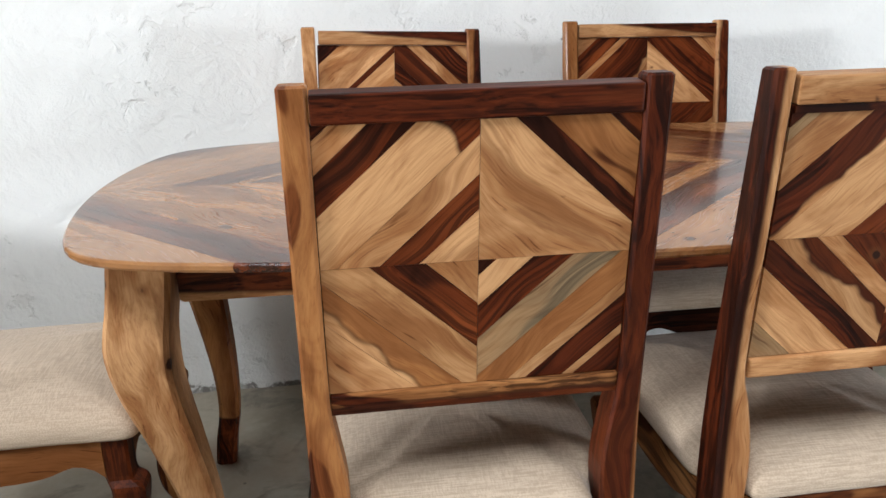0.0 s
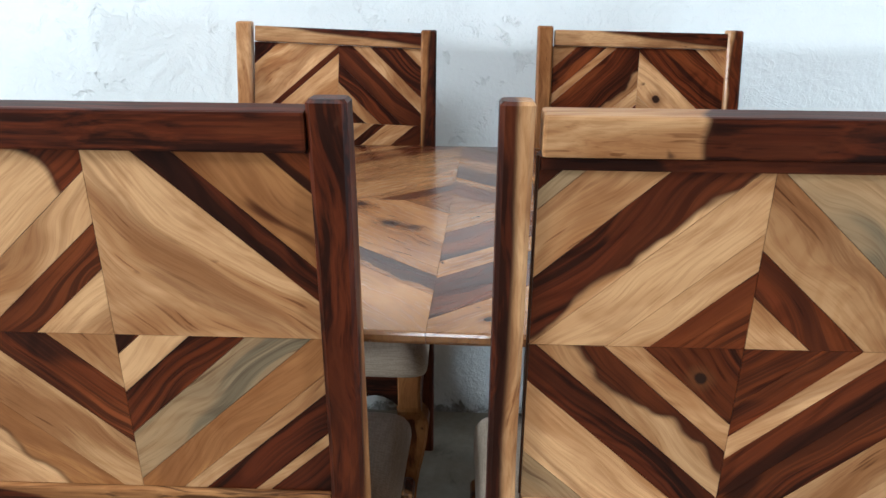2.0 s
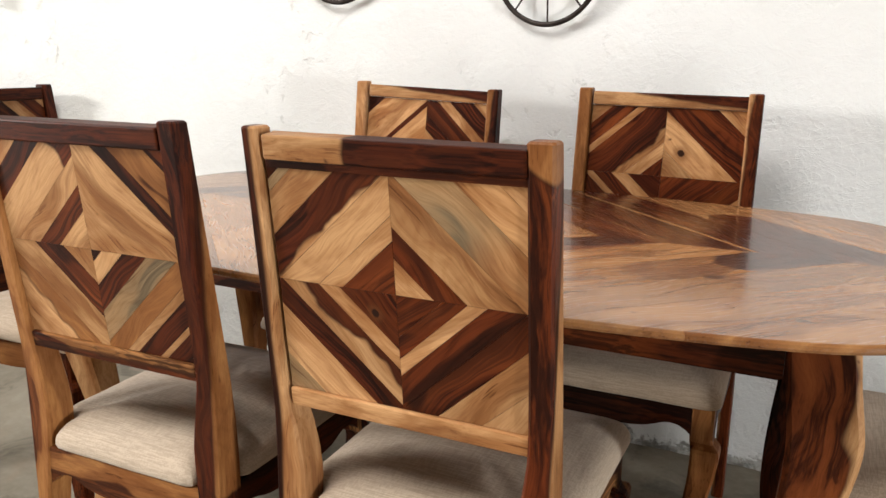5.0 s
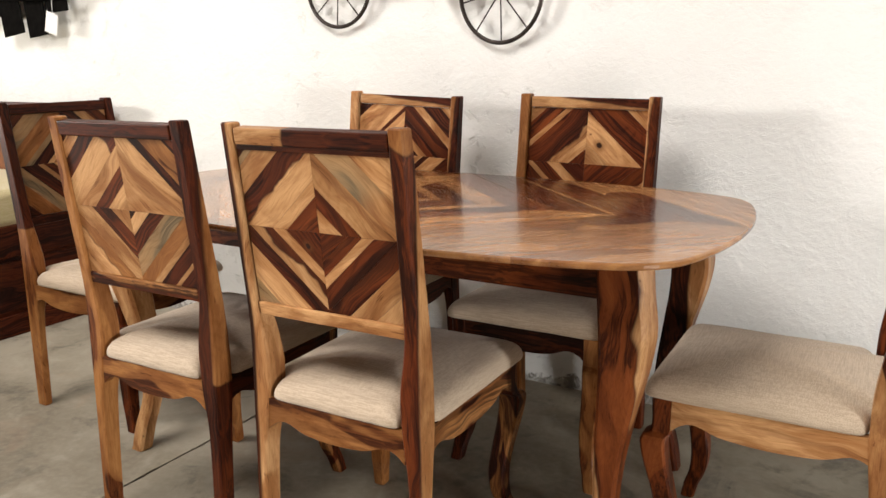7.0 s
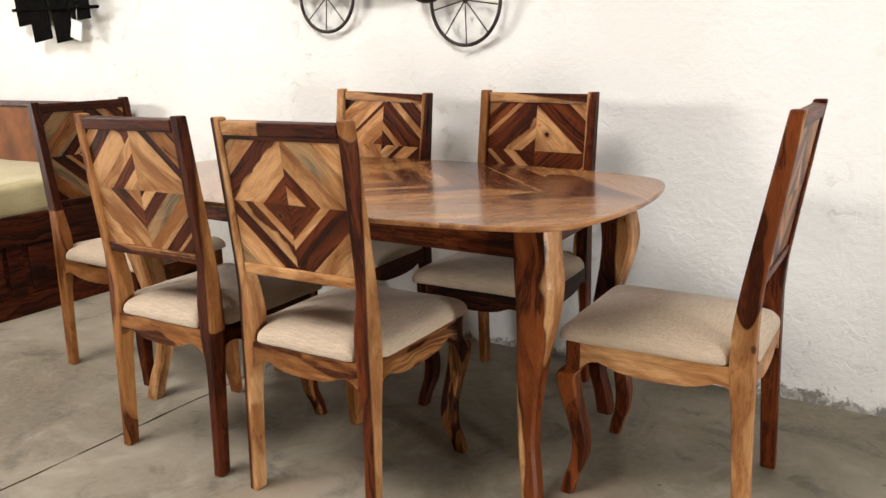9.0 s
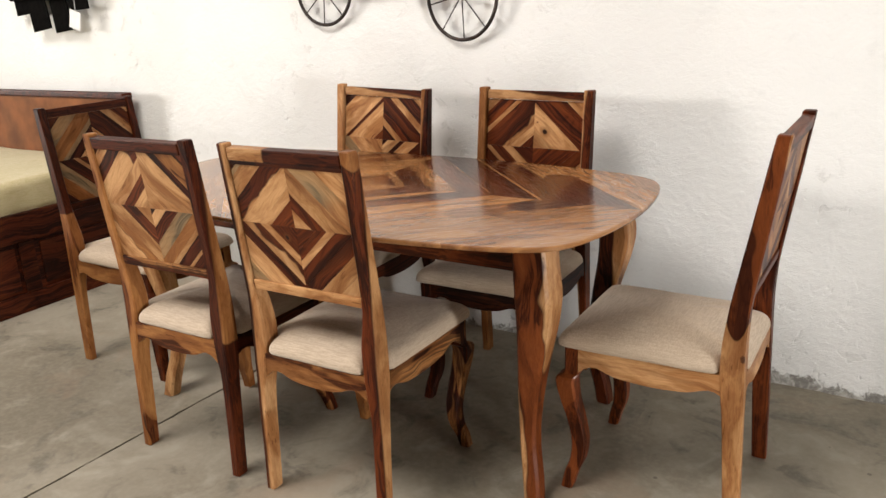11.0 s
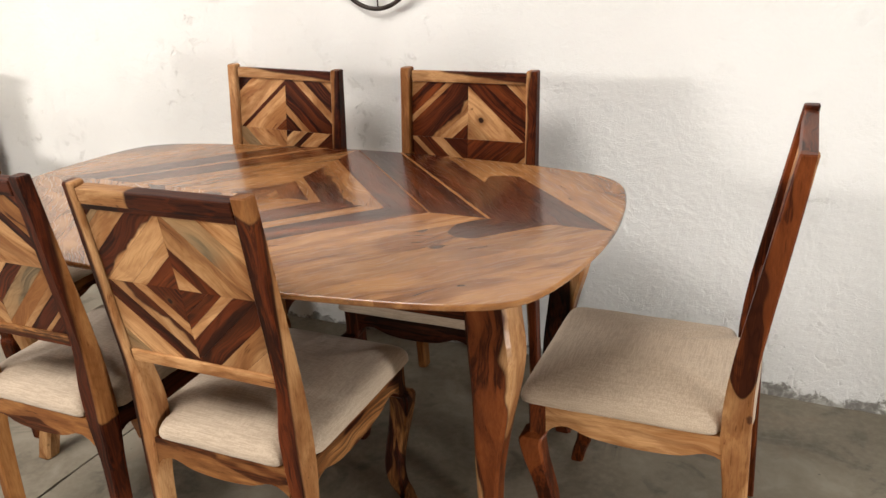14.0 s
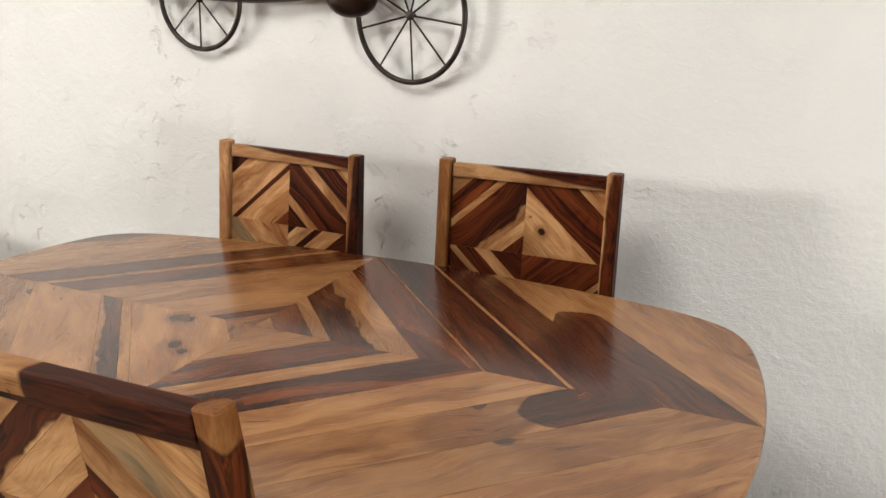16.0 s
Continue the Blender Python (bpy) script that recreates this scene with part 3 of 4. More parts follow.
# ---------------------------------------------------------------- marquetry
def marquetry(parent, outline, centre, half, quads, put, rough, coat, on_edge=None, thick=0.012, name="strip", gap=0.00025, darken=None):
    """Strips laid in four mitred quarters round a centre. quads: for the quarters (+,+), (-,+), (-,-), (+,-) rows of (outer limit, tone).
    put(m) turns the flat pose of a strip into its pose under the parent."""
    a, b = half
    for (sx, sy), rows in zip(((1, 1), (-1, 1), (-1, -1), (1, -1)), quads):
        base = [(x - centre[0], y - centre[1]) for x, y in outline]
        base = clip(clip(base, (sx, 0), gap), (0, sy), gap)
        n = (sx / a, sy / b)
        way = Vector((sx * a, -sy * b)).normalized()
        k = Vector(n).length
        s0 = 0.0
        for s1, tone in rows:
            poly = clip(clip(base, n, s0 + gap * k), (-n[0], -n[1]), -(s1 - gap * k))
            s0 = s1
            if len(poly) < 3:
                continue
            cx, cy = sum(p[0] for p in poly) / len(poly), sum(p[1] for p in poly) / len(poly)
            turn = Matrix.Rotation(math.atan2(way[1], way[0]), 4, "Z")
            inv = turn.inverted()
            bm = bmesh.new()
            levels = ((0.0, 0.004), (-0.0012, 0.0022), (-0.004, 0.0), (-thick + 0.004, 0.0), (-thick, 0.003)) if on_edge else ((0.0, 0.0), (-thick, 0.0))
            rings = []
            for z, inset in levels:
                ring = []
                for x, y in poly:
                    dx = dy = 0.0
                    if on_edge and on_edge(x + centre[0], y + centre[1]):
                        out = Vector((x, y)).normalized()
                        dx, dy = -out[0] * inset, -out[1] * inset
                    q = inv @ Vector((x + dx - cx, y + dy - cy, z))
                    ring.append(bm.verts.new(q))
                rings.append(ring)
            bm.faces.new(rings[0])
            bm.faces.new(rings[-1][::-1])
            c = len(poly)
            for r0, r1 in zip(rings, rings[1:]):
                for i in range(c):
                    bm.faces.new((r0[i], r1[i], r1[(i + 1) % c], r0[(i + 1) % c]))
            flat = Matrix.Translation((cx + centre[0], cy + centre[1], 0)) @ turn
            split, knots = None, ()
            if "*" in tone:
                tone, rest = tone.split("*")
                for one in rest.split(";"):
                    kx, ky, kr = (float(v) for v in one.split(","))
                    knots += ((kx, ky, 0.0, kr),)
            if ">" in tone:
                tone, rest = tone.split(">")
                split = (1.0, 0.0, 0.0, float(rest[1:]), rest[0])
            elif "/" in tone:
                tone, rest = tone.split("/")
                split = (0.0, 1.0, 0.0, float(rest[1:]), rest[0])
            part(name, bm, wood(tone, "x", split, rough, coat, knots, darken), parent, m=put(flat))


def rows_of(text):
    """'0.35 L 0.63 L>D0.1 ...' as rows of (limit, tone); L>D0.1: pale, dark from 0.1 m along the strip; D/L0.01: dark, pale beyond 1 cm across it; L*x,y,r: with a knot."""
    w = text.split()
    return [(float(w[i]), w[i + 1]) for i in range(0, len(w), 2)]


# ---------------------------------------------------------------- dining chairs
HALF = 0.220      # half the width over the posts
TALL = 1.036
# z, y of the post's back face, depth
BACK = [(FL, 0.000, 0.042), (0.25, 0.009, 0.048), (0.43, 0.014, 0.060), (0.60, 0.016, 0.050), (0.82, -0.006, 0.042), (TALL, -0.028, 0.034)]


def post(side, up=0.0, thin=0.0, rake=0.0):
    """A back post; up: by how much it stands over its pair, thin: by how much it is slimmer above the seat, rake: how much further its head leans back."""
    rows = []
    for z, w in ((FL, 0.029), (0.30, 0.031), (0.40, 0.044), (0.50, 0.050), (0.58, 0.040), (0.63, 0.033 - thin), (0.85, 0.032 - thin), (TALL, 0.033 - thin)):
        y, d = curve_at(BACK, z)
        y -= rake * max(0.0, z - 0.5) / (TALL - 0.5)
        rows.append((z + (up if z == TALL else 0.0), side * (HALF - w / 2), y + d / 2, w, d))
    return bar(rows, 40)


def front_leg(side):
    """A cabriole leg: a square block, a knee outward, the ankle drawn in, the toe outward."""
    o = (side * 0.55, 0.83)
    rows = []
    for z, off, w in ((FL, 0.018, 0.034), (0.02, 0.006, 0.037), (0.07, -0.014, 0.041), (0.13, -0.019, 0.044), (0.20, -0.006, 0.046), (0.26, 0.010, 0.050), (0.31, 0.019, 0.054), (0.335, 0.018, 0.054), (0.344, 0.003, 0.046), (0.353, 0.0, 0.045), (0.425, 0.0, 0.045)):
        rows.append((z, side * 0.194 + o[0] * off, 0.472 + o[1] * off, w, w))
    return bar(rows, 56, 0.005)


def scalloped(t, length):
    """The lower edge of a seat rail."""
    e = min(t, 1 - t) * length
    return 0.366 - 0.013 * math.sin(math.pi * t) ** 2 + 0.013 * math.exp(-((e - 0.050) / 0.032) ** 2) - 0.016 * max(0.0, 1 - e / 0.030) ** 2


def seat_rail(p, q, thick=0.022):
    """A rail from p to q (x, y) with a scalloped lower edge; it thickens to the right of its way."""
    d = Vector((q[0] - p[0], q[1] - p[1]))
    n = Vector((d.y, -d.x)).normalized() * thick
    low = [(i / 24, scalloped(i / 24, d.length)) for i in range(25)]
    poly = low + [(1.0, 0.425), (0.0, 0.425)]
    return prism(poly, lambda a, b, s: (p[0] + d.x * a + n.x * s, p[1] + d.y * a + n.y * s, b))


def cushion():
    """An upholstered pad, full and domed, drawn in at its lower edge and notched round the posts."""
    corner = [(-0.166, 0.012), (0.166, 0.012), (0.168, 0.072), (0.222, 0.077), (0.229, 0.503), (0.216, 0.516), (-0.216, 0.516), (-0.229, 0.503), (-0.222, 0.077), (-0.168, 0.072)]
    around = []
    for (ax, ay), (bx, by) in zip(corner, corner[1:] + corner[:1]):
        n = max(2, int(math.hypot(bx - ax, by - ay) / 0.014))
        around += [(ax + (bx - ax) * k / n, ay + (by - ay) * k / n) for k in range(n)]
    for _ in range(2):
        around = [((a[0] + 2 * b[0] + c[0]) / 4, (a[1] + 2 * b[1] + c[1]) / 4) for a, b, c in zip(around[-1:] + around[:-1], around, around[1:] + around[:1])]
    count, mx, my = len(around), 0.0, 0.265
    bm = bmesh.new()
    rings = []
    levels = [(0.4262, 0.985), (0.4285, 0.996), (0.433, 1.0), (0.441, 0.998), (0.449, 0.989), (0.457, 0.970), (0.464, 0.943), (0.4695, 0.908)]
    levels += [(0.4725 + 0.028 * (1 - (f / 0.88) ** 2.0), f) for f in (0.86, 0.78, 0.68, 0.55, 0.4, 0.25, 0.1)]
    for z, f in levels:
        ring = []
        for x, y in around:
            px, py = mx + (x - mx) * f, my + (y - my) * f
            ring.append(bm.verts.new((px, py, z + 0.0016 * noise.noise((px * 9, py * 9, 2)))))
        rings.append(ring)
    for r0, r1 in zip(rings, rings[1:]):
        for i in range(count):
            bm.faces.new((r0[i], r0[(i + 1) % count], r1[(i + 1) % count], r1[i]))
    bm.faces.new(rings[-1])
    bm.faces.new(rings[0][::-1])
    return bm


DARK_STRIP = wood("D", "x")
PZ0, PZ1 = 0.648, 0.992          # the panel's lower and upper edge
PX = 0.187                        # half its width


def dining_chair(m, label, quads, mirror, left, right, top, low, legs, rails, with_dark_strip=False, slant=0.0, thin=(0.0, 0.0), rake=0.0):
    """left and right are as seen from behind; quads run (+,+), (-,+), (-,-), (+,-) as seen by the viewer, mirrored where the chair shows its front."""
    ch = thing("dining_chair", m, label, "chair", "chairs round the dining table")
    rise = math.sin(radians(slant)) * HALF
    part("back_post", post(-1, -rise, thin[0], rake), left, ch)
    part("back_post", post(1, rise, thin[1], rake), right, ch)
    lean = 0.115 + rake / (TALL - 0.5)
    y_mid = 0.5 * (curve_at(BACK, PZ0)[0] + curve_at(BACK, PZ1)[0]) - rake * 0.6
    z_mid = (PZ0 + PZ1) / 2
    tilt = Matrix.Translation((0, y_mid, z_mid)) @ Matrix.Rotation(lean, 4, "X") @ Matrix.Rotation(radians(-slant), 4, "Y")
    h = (PZ1 - PZ0) / 2
    back_m = tilt @ Matrix.Translation((0, 0.004, 0))
    rail_top = box(-HALF + 0.034, HALF - 0.034, -0.002, 0.028, h + 0.001, h + 0.035, 0.003)
    part("top_rail", rail_top, top, ch, m=back_m)
    rail_low = box(-HALF + 0.033, HALF - 0.033, -0.002, 0.026, -h - 0.030, -h - 0.001, 0.003)
    part("lower_rail", rail_low, low, ch, m=back_m)
    # a thin dark strip where the panel meets the top rail
    if with_dark_strip:
        part("bead", box(-HALF + 0.034, HALF - 0.034, 0.0012, 0.0228, h - 0.010, h + 0.0006, 0.0015), DARK_STRIP, ch, m=back_m)
    panel = part("back_panel", box(-PX - 0.002, PX + 0.002, 0.0085, 0.0155, -h, h), GLUE, ch, m=back_m)
    outline = [(-PX, -h), (PX, -h), (PX, h), (-PX, h)]
    # the strips stand upright: flat x, y become x, z
    up = Matrix.Rotation(radians(90), 4, "X")
    flip = Matrix.Diagonal((1, 1, 1, 1)) if not mirror else Matrix.Rotation(radians(180), 4, "Z")
    shift = Matrix.Translation((0, 0.004, 0)) if not mirror else Matrix.Translation((0, 0.020, 0))
    marquetry(panel, outline, (0, 0), (PX, h), [rows_of(q) for q in quads], lambda f: shift @ flip @ up @ f, 0.40, 0.05, thick=0.016)
    for s in (-1, 1):
        part("front_leg", front_leg(s), legs[(s + 1) // 2], ch)
    part("seat_rail", seat_rail((-0.217, 0.050), (-0.217, 0.453)), rails[0], ch)
    part("seat_rail", seat_rail((0.217, 0.453), (0.217, 0.050)), rails[1], ch)
    part("seat_rail", seat_rail((0.180, 0.016), (-0.180, 0.016)), rails[2], ch)
    part("seat_rail", seat_rail((-0.178, 0.492), (0.178, 0.492)), rails[3], ch)
    part("seat_cushion", cushion(), LINEN, ch, "oatmeal linen seat pad", smooth=True)
    return ch


W = wood
dining_chair(pose(0.197, -0.447, 0), "sheesham dining chair, concentric diamond marquetry back, linen seat",
             ("0.30 L 0.55 R 0.98 K 1.42 G>L0.03 1.74 K 2 L", "0.44 R 0.64 L 1.00 L 1.38 D/L0.015 1.74 L 1.84 G 2 D",
              "0.47 R*0.0,0.006,0.006 0.65 L 0.97 D/L-0.004 1.22 D 1.68 L 2 G", "0.36 R 0.55 R 0.70 L 0.99 R 1.29 R 1.64 L 2 L"), False,
             W("L", "z", (-1, 0, 0, 0.207, "D", 0.014)), W("R", "z", ((1, 0.9, 0, 0.232, "K", 0.010), (0.60, -0.2, 0.97, 1.094, "T", 0.03))), W("L", "x", (1, 0, 0, -0.06, "D")), W("L", "x"),
             (W("T", "z"), W("M", "z")), (W("M", "y"), W("M", "y"), W("T", "x"), W("T", "x")), True, 0.0, (0.005, -0.002))
dining_chair(pose(-0.361, -0.447, 0), "sheesham dining chair with one dark post and a pale marquetry back",
             ("1.22 L 1.40 D 1.80 T 2 R", "0.38 L 0.63 R 0.90 L 1.38 R>L-0.10 1.67 R 1.90 L 2 D",
              "0.34 L 0.70 R 1.10 K 1.42 T/L0.012 2 L", "0.12 R 0.36 L 0.63 R 0.95 G 1.22 T 1.34 L 1.60 D 1.68 L 2 D"), False,
             W("T", "z"), W("D", "z", ((1, 0.5, -0.02, 0.213, "T", 0.018), (-1, 0, -1, -0.63, "D", 0.08))), W("D", "x"), W("M", "x", (0, 0, -1, 0.192, "R")),
             (W("T", "z"), W("M", "z")), (W("D", "y"), W("D", "y"), W("T", "x"), W("T", "x")))
dining_chair(pose(-0.357, 0.760, 0, 0, 0, 180) @ Matrix.Diagonal((1.035, 1, 1.007, 1)), "sheesham dining chair with light diamond marquetry, against the wall",
             ("0.16 D 0.34 R 0.52 L 0.78 R 1.16 D 1.36 L 1.74 R 2 L", "0.24 R 0.90 L 1.00 D 1.72 L 2 D",
              "0.50 L 0.9 L 1.2 G 1.6 L 2 T", "0.14 D 0.30 L 0.44 L 0.58 R 0.92 L 1.24 D 1.34 L 2 D"), True,
             W("T", "z", (-1, 0.3, 0, 0.207, "D")), W("L", "z"), W("L", "x", (-0.12, 0, 1, 0.196, "D")), W("T", "x"),
             (W("T", "z"), W("T", "z")), (W("D", "y"), W("D", "y"), W("T", "x"), W("D", "x")), False, 2.0)
dining_chair(pose(0.327, 0.760, 0, 0, 0, 180) @ Matrix.Diagonal((1.035, 1, 1.008, 1)), "sheesham dining chair with reddish marquetry and a dark knot",
             ("0.40 L 0.95 L*-0.017,-0.012,0.009 1.64 R 2 L", "0.28 R 0.50 L 1.26 R/L0.030 1.38 L 1.72 R 2 L",
              "0.44 D 0.66 L 0.92 R 1.04 L 1.30 D 1.42 L 2 R", "0.9 R 1.24 R 1.34 L 2 D"), True,
             W("L", "z", (-1, 0.2, 0, 0.203, "R")), W("T", "z"), W("L", "x", (-0.12, 0, 1, 0.196, "D")), W("T", "x"),
             (W("T", "z"), W("D", "z")), (W("D", "y"), W("D", "y"), W("T", "x"), W("D", "x")), False, 0.8)
dining_chair(pose(-1.395, 0.128, 0, 0, 0, -90), "shaded sheesham dining chair at the bed end of the table",
             ("0.45 L 0.55 D 0.66 L 1.18 D 1.30 R 1.55 L 1.86 R 2 L", "0.30 T 0.42 L 0.72 D 0.86 G 1.30 T 1.7 G 2 D",
              "0.30 L 0.50 D 0.62 L 0.96 D 1.3 G 1.7 T 2 D", "0.5 D 0.8 L 1.2 T 1.6 T 2 L"), True,
             W("D", "z", (0, 0, -1, -0.62, "L")), W("D", "z", (0, 0, -1, -0.62, "T")), W("D", "x"), W("D", "x"),
             (W("T", "z"), W("R", "z")), (W("T", "y"), W("T", "y"), W("T", "x"), W("T", "x")))
dining_chair(pose(1.266, 0.186, 0, 0, 0, 90) @ Matrix.Diagonal((1, 1, 1.008, 1)), "sheesham dining chair with two-tone dark and honey posts, pulled out",
             ("0.5 L 0.9 R 1.3 T 2 L", "0.5 R 0.9 L 1.3 R 2 L", "0.4 L 0.9 T 1.3 D 2 L", "0.4 R 0.9 L 1.4 R 2 T"), False,
             W("K", "z", (0.0, 0.0, 1.0, 0.525, "C", 0.02)), W("R", "z"), W("R", "x"), W("R", "x"),
             (W("C", "z"), W("C", "z")), (W("L", "y"), W("L", "y"), W("L", "x"), W("L", "x")), False, 0.0, (0.0, 0.0), 0.022)

# ---------------------------------------------------------------- dining table
TAB = pose(-0.032, 0.195, 0, 0, 0, -1.2)
TOP_Z, TOP_T = 0.780, 0.014


def rim(x, y):
    """Below 1 inside the table's bowed outline."""
    end = 0.946 - 0.42 * y * y
    side = 0.530 - 0.126 * x * x
    return (abs(x) / end) ** 13 + (abs(y) / side) ** 13


def table_outline(n=168):
    pts = []
    for i in range(n):
        a = 2 * math.pi * (i + 0.5) / n
        dx, dy = math.cos(a) * 0.95, math.sin(a) * 0.53
        lo, hi = 0.3, 1.6
        for _ in range(40):
            mid = (lo + hi) / 2
            lo, hi = (mid, hi) if rim(dx * mid, dy * mid) < 1 else (lo, mid)
        pts.append((dx * lo, dy * lo))
    return pts


LEGS = {(1, -1): (0.755, -0.280), (-1, -1): (-0.792, -0.285), (1, 1): (0.726, 0.360), (-1, 1): (-0.824, 0.332)}


TOES = {(1, -1): (0.010, -0.036), (-1, -1): (0.040, -0.070), (1, 1): (0.0, -0.02), (-1, 1): (0.0, 0.0)}


def table_leg(sx, sy):
    """A heavy cabriole leg: knee outward, the shin slim and drawn in, the toe set by TOES."""
    o = (sx * 0.7071, sy * 0.7071)
    x, y = LEGS[sx, sy]
    rows = []
    for z, off, w in ((FL, 0.000, 0.050), (0.05, -0.014, 0.051), (0.13, -0.036, 0.050), (0.21, -0.040, 0.053), (0.30, -0.030, 0.062), (0.42, -0.004, 0.077), (0.52, 0.020, 0.092), (0.60, 0.027, 0.101), (0.68, 0.012, 0.099), (0.766, 0.0, 0.097)):
        f = max(0.0, 1 - (z - FL) / 0.55)
        rows.append((z, x + o[0] * off + TOES[sx, sy][0] * f, y + o[1] * off + TOES[sx, sy][1] * f, w, w))
    return bar(rows, 44, 0.008)


def table_apron(a, b):
    """A board between two legs, its lower edge eased."""
    p, q = Vector(LEGS[a]), Vector(LEGS[b])
    d = (q - p).normalized()
    n = Vector((d.y, -d.x)) * 0.012
    p, q = p + d * 0.046, q - d * 0.046
    low = 0.660 if a[1] == b[1] == -1 else 0.680
    poly = [(0.0, low + 0.004), (0.004, low), (0.996, low), (1.0, low + 0.004), (1.0, 0.7665), (0.0, 0.7665)]
    return prism(poly, lambda u, z, side: (p.x + (q.x - p.x) * u + n.x * (2 * side - 1), p.y + (q.y - p.y) * u + n.y * (2 * side - 1), z))


table = thing("dining_table", TAB, "large sheesham dining table with diamond marquetry top and curved legs", "table")
outline = table_outline()
core = [(x * 0.985, y * 0.985) for x, y in outline]
top = part("tabletop", prism(core, lambda a, b, s: (a, b, TOP_Z - TOP_T + 0.001 + s * 0.008)), GLUE, table)
marquetry(top, outline, (-0.045, 0.018), (1.0, 1.0),
          [rows_of("0.05 P 0.143 B 0.185 P 0.318 B/P0.022 0.382 P 0.511 B 0.518 P 0.673 R 0.684 P 0.833 R 0.985 P>B0.045 1.16 P 2 Q"),
           rows_of("0.08 T 0.126 B 0.30 P 0.48 P 0.50 Q 0.62 B 0.65 P 0.77 B 1.02 P 1.12 Q 1.20 B 2 P"),
           rows_of("0.08 T 0.345 P*0.102,0.002,0.017;0.085,-0.022,0.013;-0.039,0.012,0.016;-0.080,0.0,0.011 0.375 P 0.44 B/P0.012 0.66 P 0.96 Q 1.08 B 2 P"),
           rows_of("0.08 T 0.185 P 0.318 B 0.382 P 0.511 B 0.673 P*-0.063,-0.030,0.010;-0.157,0.015,0.006 0.833 Q>B0.42 0.985 Q 1.14 P 2 Q")],
          lambda f: Matrix.Translation((0, 0, TOP_Z)) @ f, 0.24, 0.42, darken=(0.74, 0.665, 0.59), on_edge=lambda x, y: abs(rim(x, y) - 1) < 0.03, thick=TOP_T)
legmats = {(1, -1): W("C", "z", ((0.9, 0.3, 0.05, 0.641, "L", 0.10), (-1, 0, -0.12, -0.748, "L", 0.04))), (-1, -1): W("L", "z", None, 0.42, 0.04, ((-0.762, -0.345, 0.575, 0.010), (-0.79, -0.345, 0.70, 0.005))), (1, 1): W("D", "z", (1, 0, 0, 0.752, "L")), (-1, 1): W("T", "z", (0, 0, -1, -0.13, "R", 0.05))}
for (sx, sy), mat in legmats.items():
    part("leg", table_leg(sx, sy), mat, table)
part("apron", table_apron((-1, -1), (1, -1)), W("R", "x", (-0.05, 0, -1, -0.640, "L", 0.010)), table)
part("apron", table_apron((1, 1), (-1, 1)), W("D", "x"), table)
part("apron", table_apron((-1, 1), (-1, -1)), W("T", "y"), table)
part("apron", table_apron((1, -1), (1, 1)), W("D", "y"), table)

# ---------------------------------------------------------------- bed
bed = thing("bed", ROOM, "low dark red-brown wooden box bed with panelled side", "bed")
BX0, BX1, BY0, BY1 = -3.72, -2.17, -1.115, 0.835
part("side_panel", box(BX1 - 0.03, BX1 - 0.008, BY0, BY1, FL, 0.47, 0.002), BEDWOOD, bed)
part("side_panel", box(BX0, BX0 + 0.03, BY0, BY1, FL, 0.47, 0.002), BEDWOOD, bed)
part("foot_panel", box(BX0 + 0.03, BX1 - 0.03, BY0, BY0 + 0.03, FL, 0.47, 0.002), BEDWOOD, bed)
part("platform", box(BX0 + 0.03, BX1 - 0.03, BY0 + 0.03, BY1, 0.42, 0.445), BEDWOOD, bed)
part("rail", box(BX1 - 0.010, BX1 + 0.006, BY0, BY1, 0.33, 0.47, 0.004), BEDWOOD, bed)
part("rail", box(BX1 - 0.010, BX1 + 0.004, BY0, BY1, FL, 0.07, 0.004), BEDWOOD, bed)
for y in (-1.115, -0.485, 0.135, 0.755):
    part("stile", box(BX1 - 0.010, BX1 + 0.003, y, y + 0.08, 0.071, 0.329, 0.003), BEDWOOD, bed)
for y in (-1.025, -0.395, 0.225):
    part("drawer_panel", box(BX1 - 0.008, BX1 - 0.001, y + 0.02, y + 0.51, 0.09, 0.31, 0.006), BEDWOOD, bed)
part("headboard", box(BX0, BX1 + 0.03, BY1 + 0.005, BY1 + 0.05, FL, 0.94, 0.006), HEADWOOD, bed, "honey-stained headboard")
part("headboard_cap", box(BX0 - 0.01, BX1 + 0.04, BY1 - 0.005, BY1 + 0.06, 0.941, 0.972, 0.006), BEDWOOD, bed)


def mattress_mesh():
    bm = box(BX0 + 0.02, BX1 - 0.015, BY0 + 0.02, BY1 - 0.01, 0.448, 0.625, 0.045, 4)
    bmesh.ops.subdivide_edges(bm, edges=[e for e in bm.edges if e.calc_length() > 0.3], cuts=14, use_grid_fill=True)
    for v in bm.verts:
        v.co.z += 0.008 * noise.noise((v.co.x * 4, v.co.y * 4, 1.0))
        v.co.x += 0.006 * noise.noise((v.co.y * 7, v.co.z * 12, 4.0))
    return bm


mattress = tagged(link(mattress_mesh(), "mattress", COVER, None, "", ROOM, smooth=True), "thick mattress in creased olive-cream cover on the bed", "mattress")

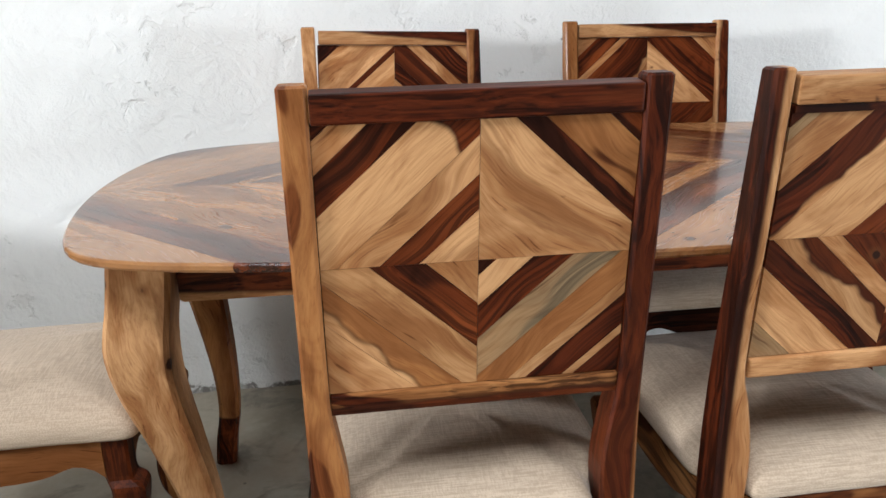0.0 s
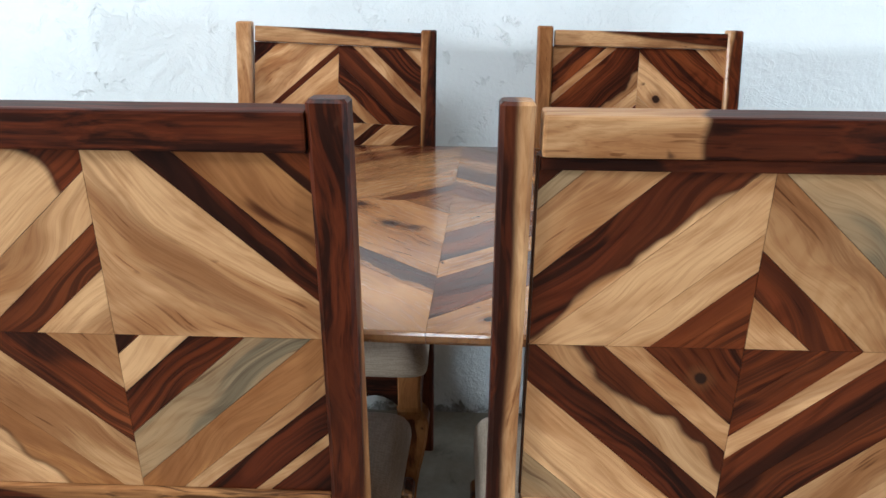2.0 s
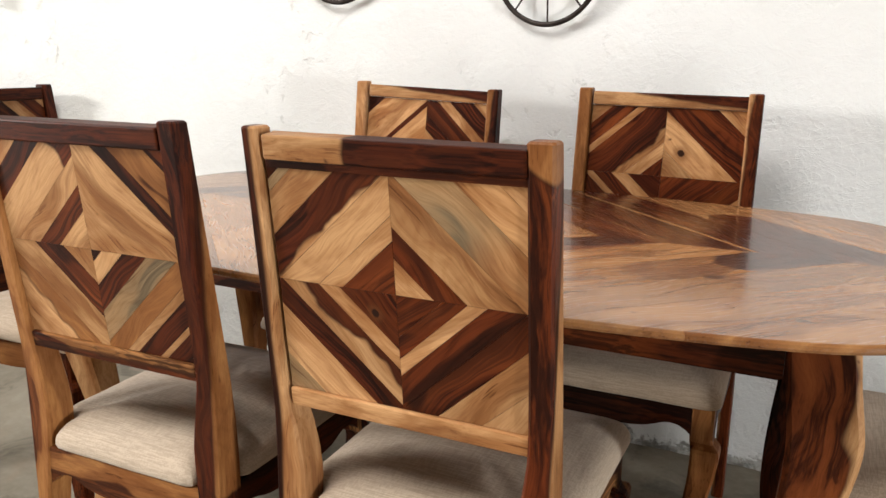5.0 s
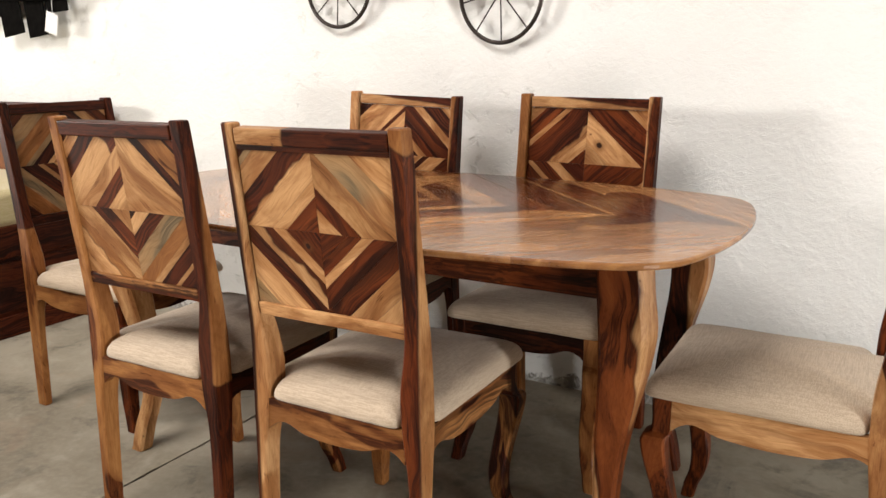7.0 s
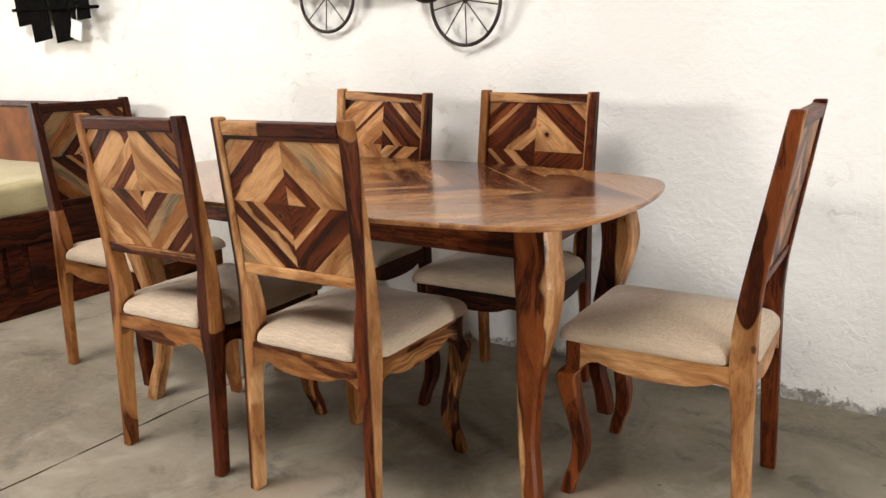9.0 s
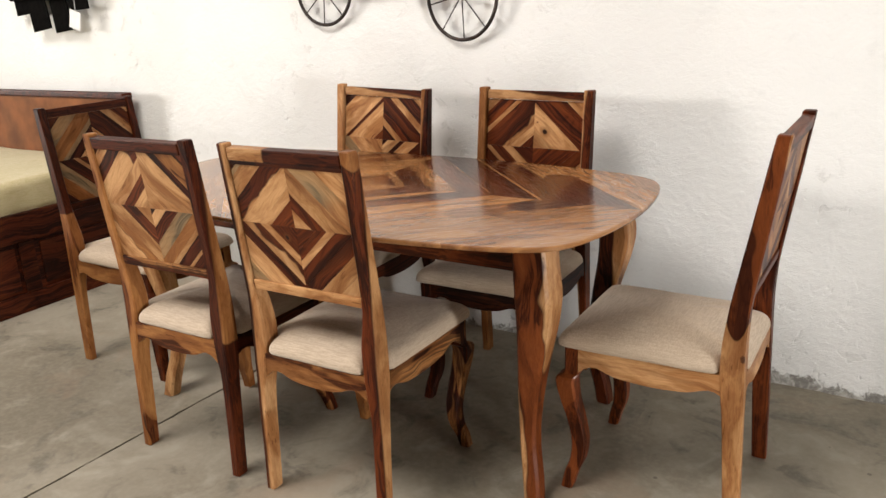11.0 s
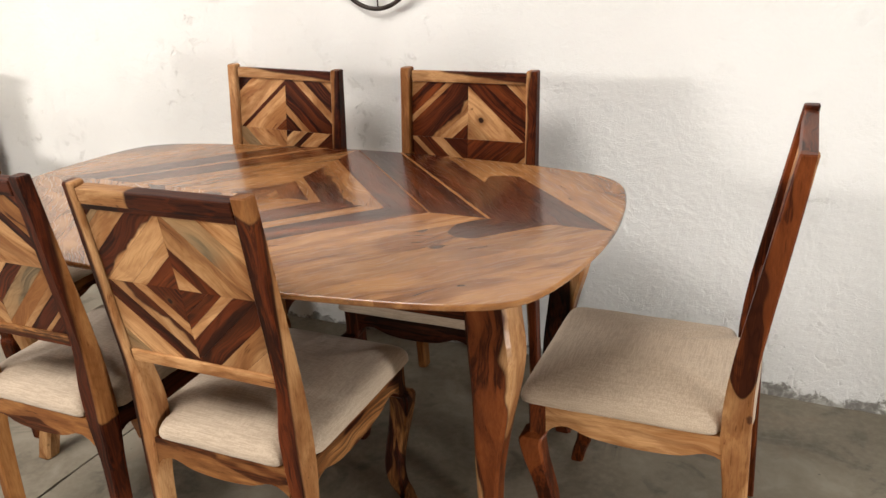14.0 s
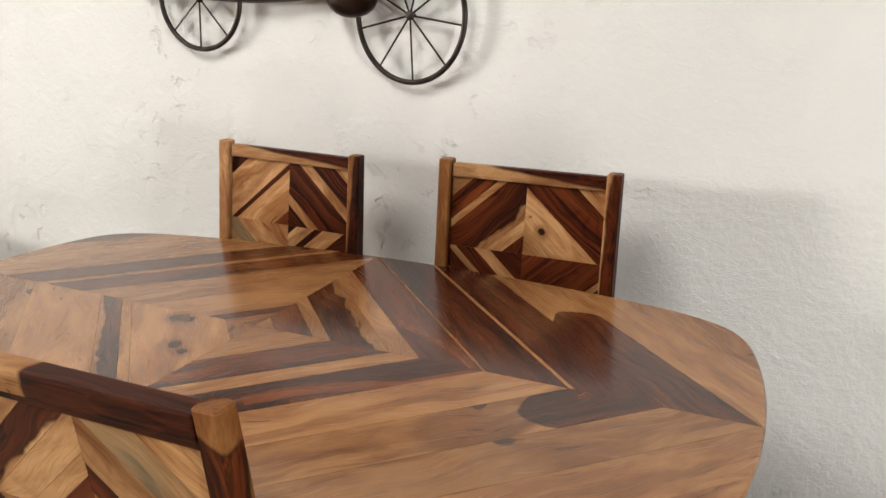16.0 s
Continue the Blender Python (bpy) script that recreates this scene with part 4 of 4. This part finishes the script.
# ---------------------------------------------------------------- wall art
def tube(points, r, closed=False, n=8):
    bm = bmesh.new()
    pts = [Vector(p) for p in points]
    c = len(pts)
    rings = []
    for i, p in enumerate(pts):
        a, b = pts[(i - 1) % c] if closed or i else p, pts[(i + 1) % c] if closed or i < c - 1 else p
        d = (b - a).normalized()
        u = d.cross(Vector((0, 1, 0)))
        if u.length < 1e-3:
            u = d.cross(Vector((0, 0, 1)))
        u.normalize()
        w = d.cross(u)
        rings.append([bm.verts.new(p + r * (math.cos(2 * math.pi * k / n) * u + math.sin(2 * math.pi * k / n) * w)) for k in range(n)])
    for i in range(c if closed else c - 1):
        r0, r1 = rings[i], rings[(i + 1) % c]
        for k in range(n):
            bm.faces.new((r0[k], r0[(k + 1) % n], r1[(k + 1) % n], r1[k]))
    if not closed:
        bm.faces.new(rings[0][::-1])
        bm.faces.new(rings[-1])
    return bm


AY = WALL_Y - 0.026
art = thing("metal_car_wall_art", ROOM, "dark bronze metal vintage car wall hanging with spoked wheels", "wall art")


def wheel(cx, cz, rx, rz, spokes, turn):
    ring = [(cx + rx * math.cos(a), AY, cz + rz * math.sin(a)) for a in (2 * math.pi * i / 64 for i in range(64))]
    w = part("wheel", tube(ring, 0.0075, True, 10), IRON, art, smooth=True)
    for i in range(spokes):
        a = 2 * math.pi * i / spokes + turn
        part("spoke", tube([(cx, AY, cz), (cx + rx * math.cos(a), AY, cz + rz * math.sin(a))], 0.0028, False, 6), IRON, w)
    bm = bmesh.new()
    bmesh.ops.create_uvsphere(bm, u_segments=14, v_segments=8, radius=0.013)
    bmesh.ops.transform(bm, verts=bm.verts, matrix=Matrix.Translation((cx, AY, cz)) @ Matrix.Diagonal((1, 0.6, 1, 1)))
    part("hub", bm, IRON, w, smooth=True)


wheel(-0.757, 1.434, 0.146, 0.146, 8, 1.5)
wheel(-0.062, 1.386, 0.156, 0.172, 9, 1.25)


def pressed(poly, y0, y1, dome):
    """A pressed sheet with a raised middle, from its outline in x and z."""
    bm = bmesh.new()
    cx, cz = sum(p[0] for p in poly) / len(poly), sum(p[1] for p in poly) / len(poly)
    rings = []
    for f, y in ((1.0, y1), (1.0, y0), (0.97, y0 - 0.25 * dome), (0.85, y0 - 0.65 * dome), (0.6, y0 - 0.92 * dome), (0.3, y0 - dome)):
        rings.append([bm.verts.new((cx + (x - cx) * f, y, cz + (z - cz) * f)) for x, z in poly])
    n = len(poly)
    for r0, r1 in zip(rings, rings[1:]):
        for i in range(n):
            bm.faces.new((r0[i], r0[(i + 1) % n], r1[(i + 1) % n], r1[i]))
    bm.faces.new(rings[0][::-1])
    bm.faces.new(rings[-1])
    return bm


low_edge = [(-1.0 + 0.74 * i / 20, 1.462 - 0.046 * math.sin(math.pi * min(1, (i / 20) * 0.72)) ** 1.2 + 0.016 * (i / 20) ** 4) for i in range(21)]
part("car_body", pressed(low_edge + [(-0.22, 1.55), (-0.30, 1.63), (-0.62, 1.66), (-0.96, 1.60)], AY - 0.004, AY + 0.008, 0.030), BRONZE, art, "rubbed bronze pressed body", smooth=True)
fender = [(-0.225 + 0.075 * math.cos(a) + (0.10 * math.sin(a) if math.sin(a) > 0 else 0), 1.432 + (0.052 if math.sin(a) < 0 else 0.10) * math.sin(a)) for a in (2 * math.pi * i / 28 for i in range(28))]
part("fender", pressed(fender, AY - 0.026, AY - 0.012, 0.028), BRONZE, art, "reddish rubbed bronze fender", smooth=True)
for x, z in ((-0.757, 1.434), (-0.062, 1.386)):
    part("wall_stud", tube([(x, AY, z), (x, WALL_Y + 0.004, z)], 0.005, False, 8), IRON, art)

art2 = thing("black_slat_wall_art", ROOM, "black metal strip wall sculpture on the white wall", "wall art")
for x, w, z0, z1, lean, dy in ((-2.96, 0.15, 1.40, 1.78, 5, 0.0), (-2.80, 0.17, 1.31, 1.80, 7, -0.010), (-2.62, 0.15, 1.30, 1.74, 6, 0.002), (-2.44, 0.16, 1.41, 1.80, 3, -0.006)):
    part("metal_strip", box(-w / 2, w / 2, -0.004, 0.004, 0, z1 - z0, 0.0015), BLACK, art2, m=pose(x, WALL_Y - 0.05 + dy, z0, 0, -lean, 0))
part("cross_bar", tube([(-3.06, WALL_Y - 0.062, 1.485), (-2.28, WALL_Y - 0.062, 1.470)], 0.009, False, 8), BLACK, art2)
part("wall_stud", tube([(-2.72, WALL_Y - 0.06, 1.478), (-2.72, WALL_Y + 0.004, 1.478)], 0.006, False, 8), BLACK, art2)
tag = thing("price_tag", ROOM @ pose(-2.50, WALL_Y - 0.066, 1.31, 0, 18, 0), "small blank white card tag on a string", "tag")
part("card", box(-0.045, 0.045, -0.0012, 0.0012, 0.0, 0.10, 0.0005), PAPER, tag)
part("string", tube([(0.0, 0.0, 0.10), (-0.02, 0.002, 0.175)], 0.0016, False, 6), PAPER, tag)
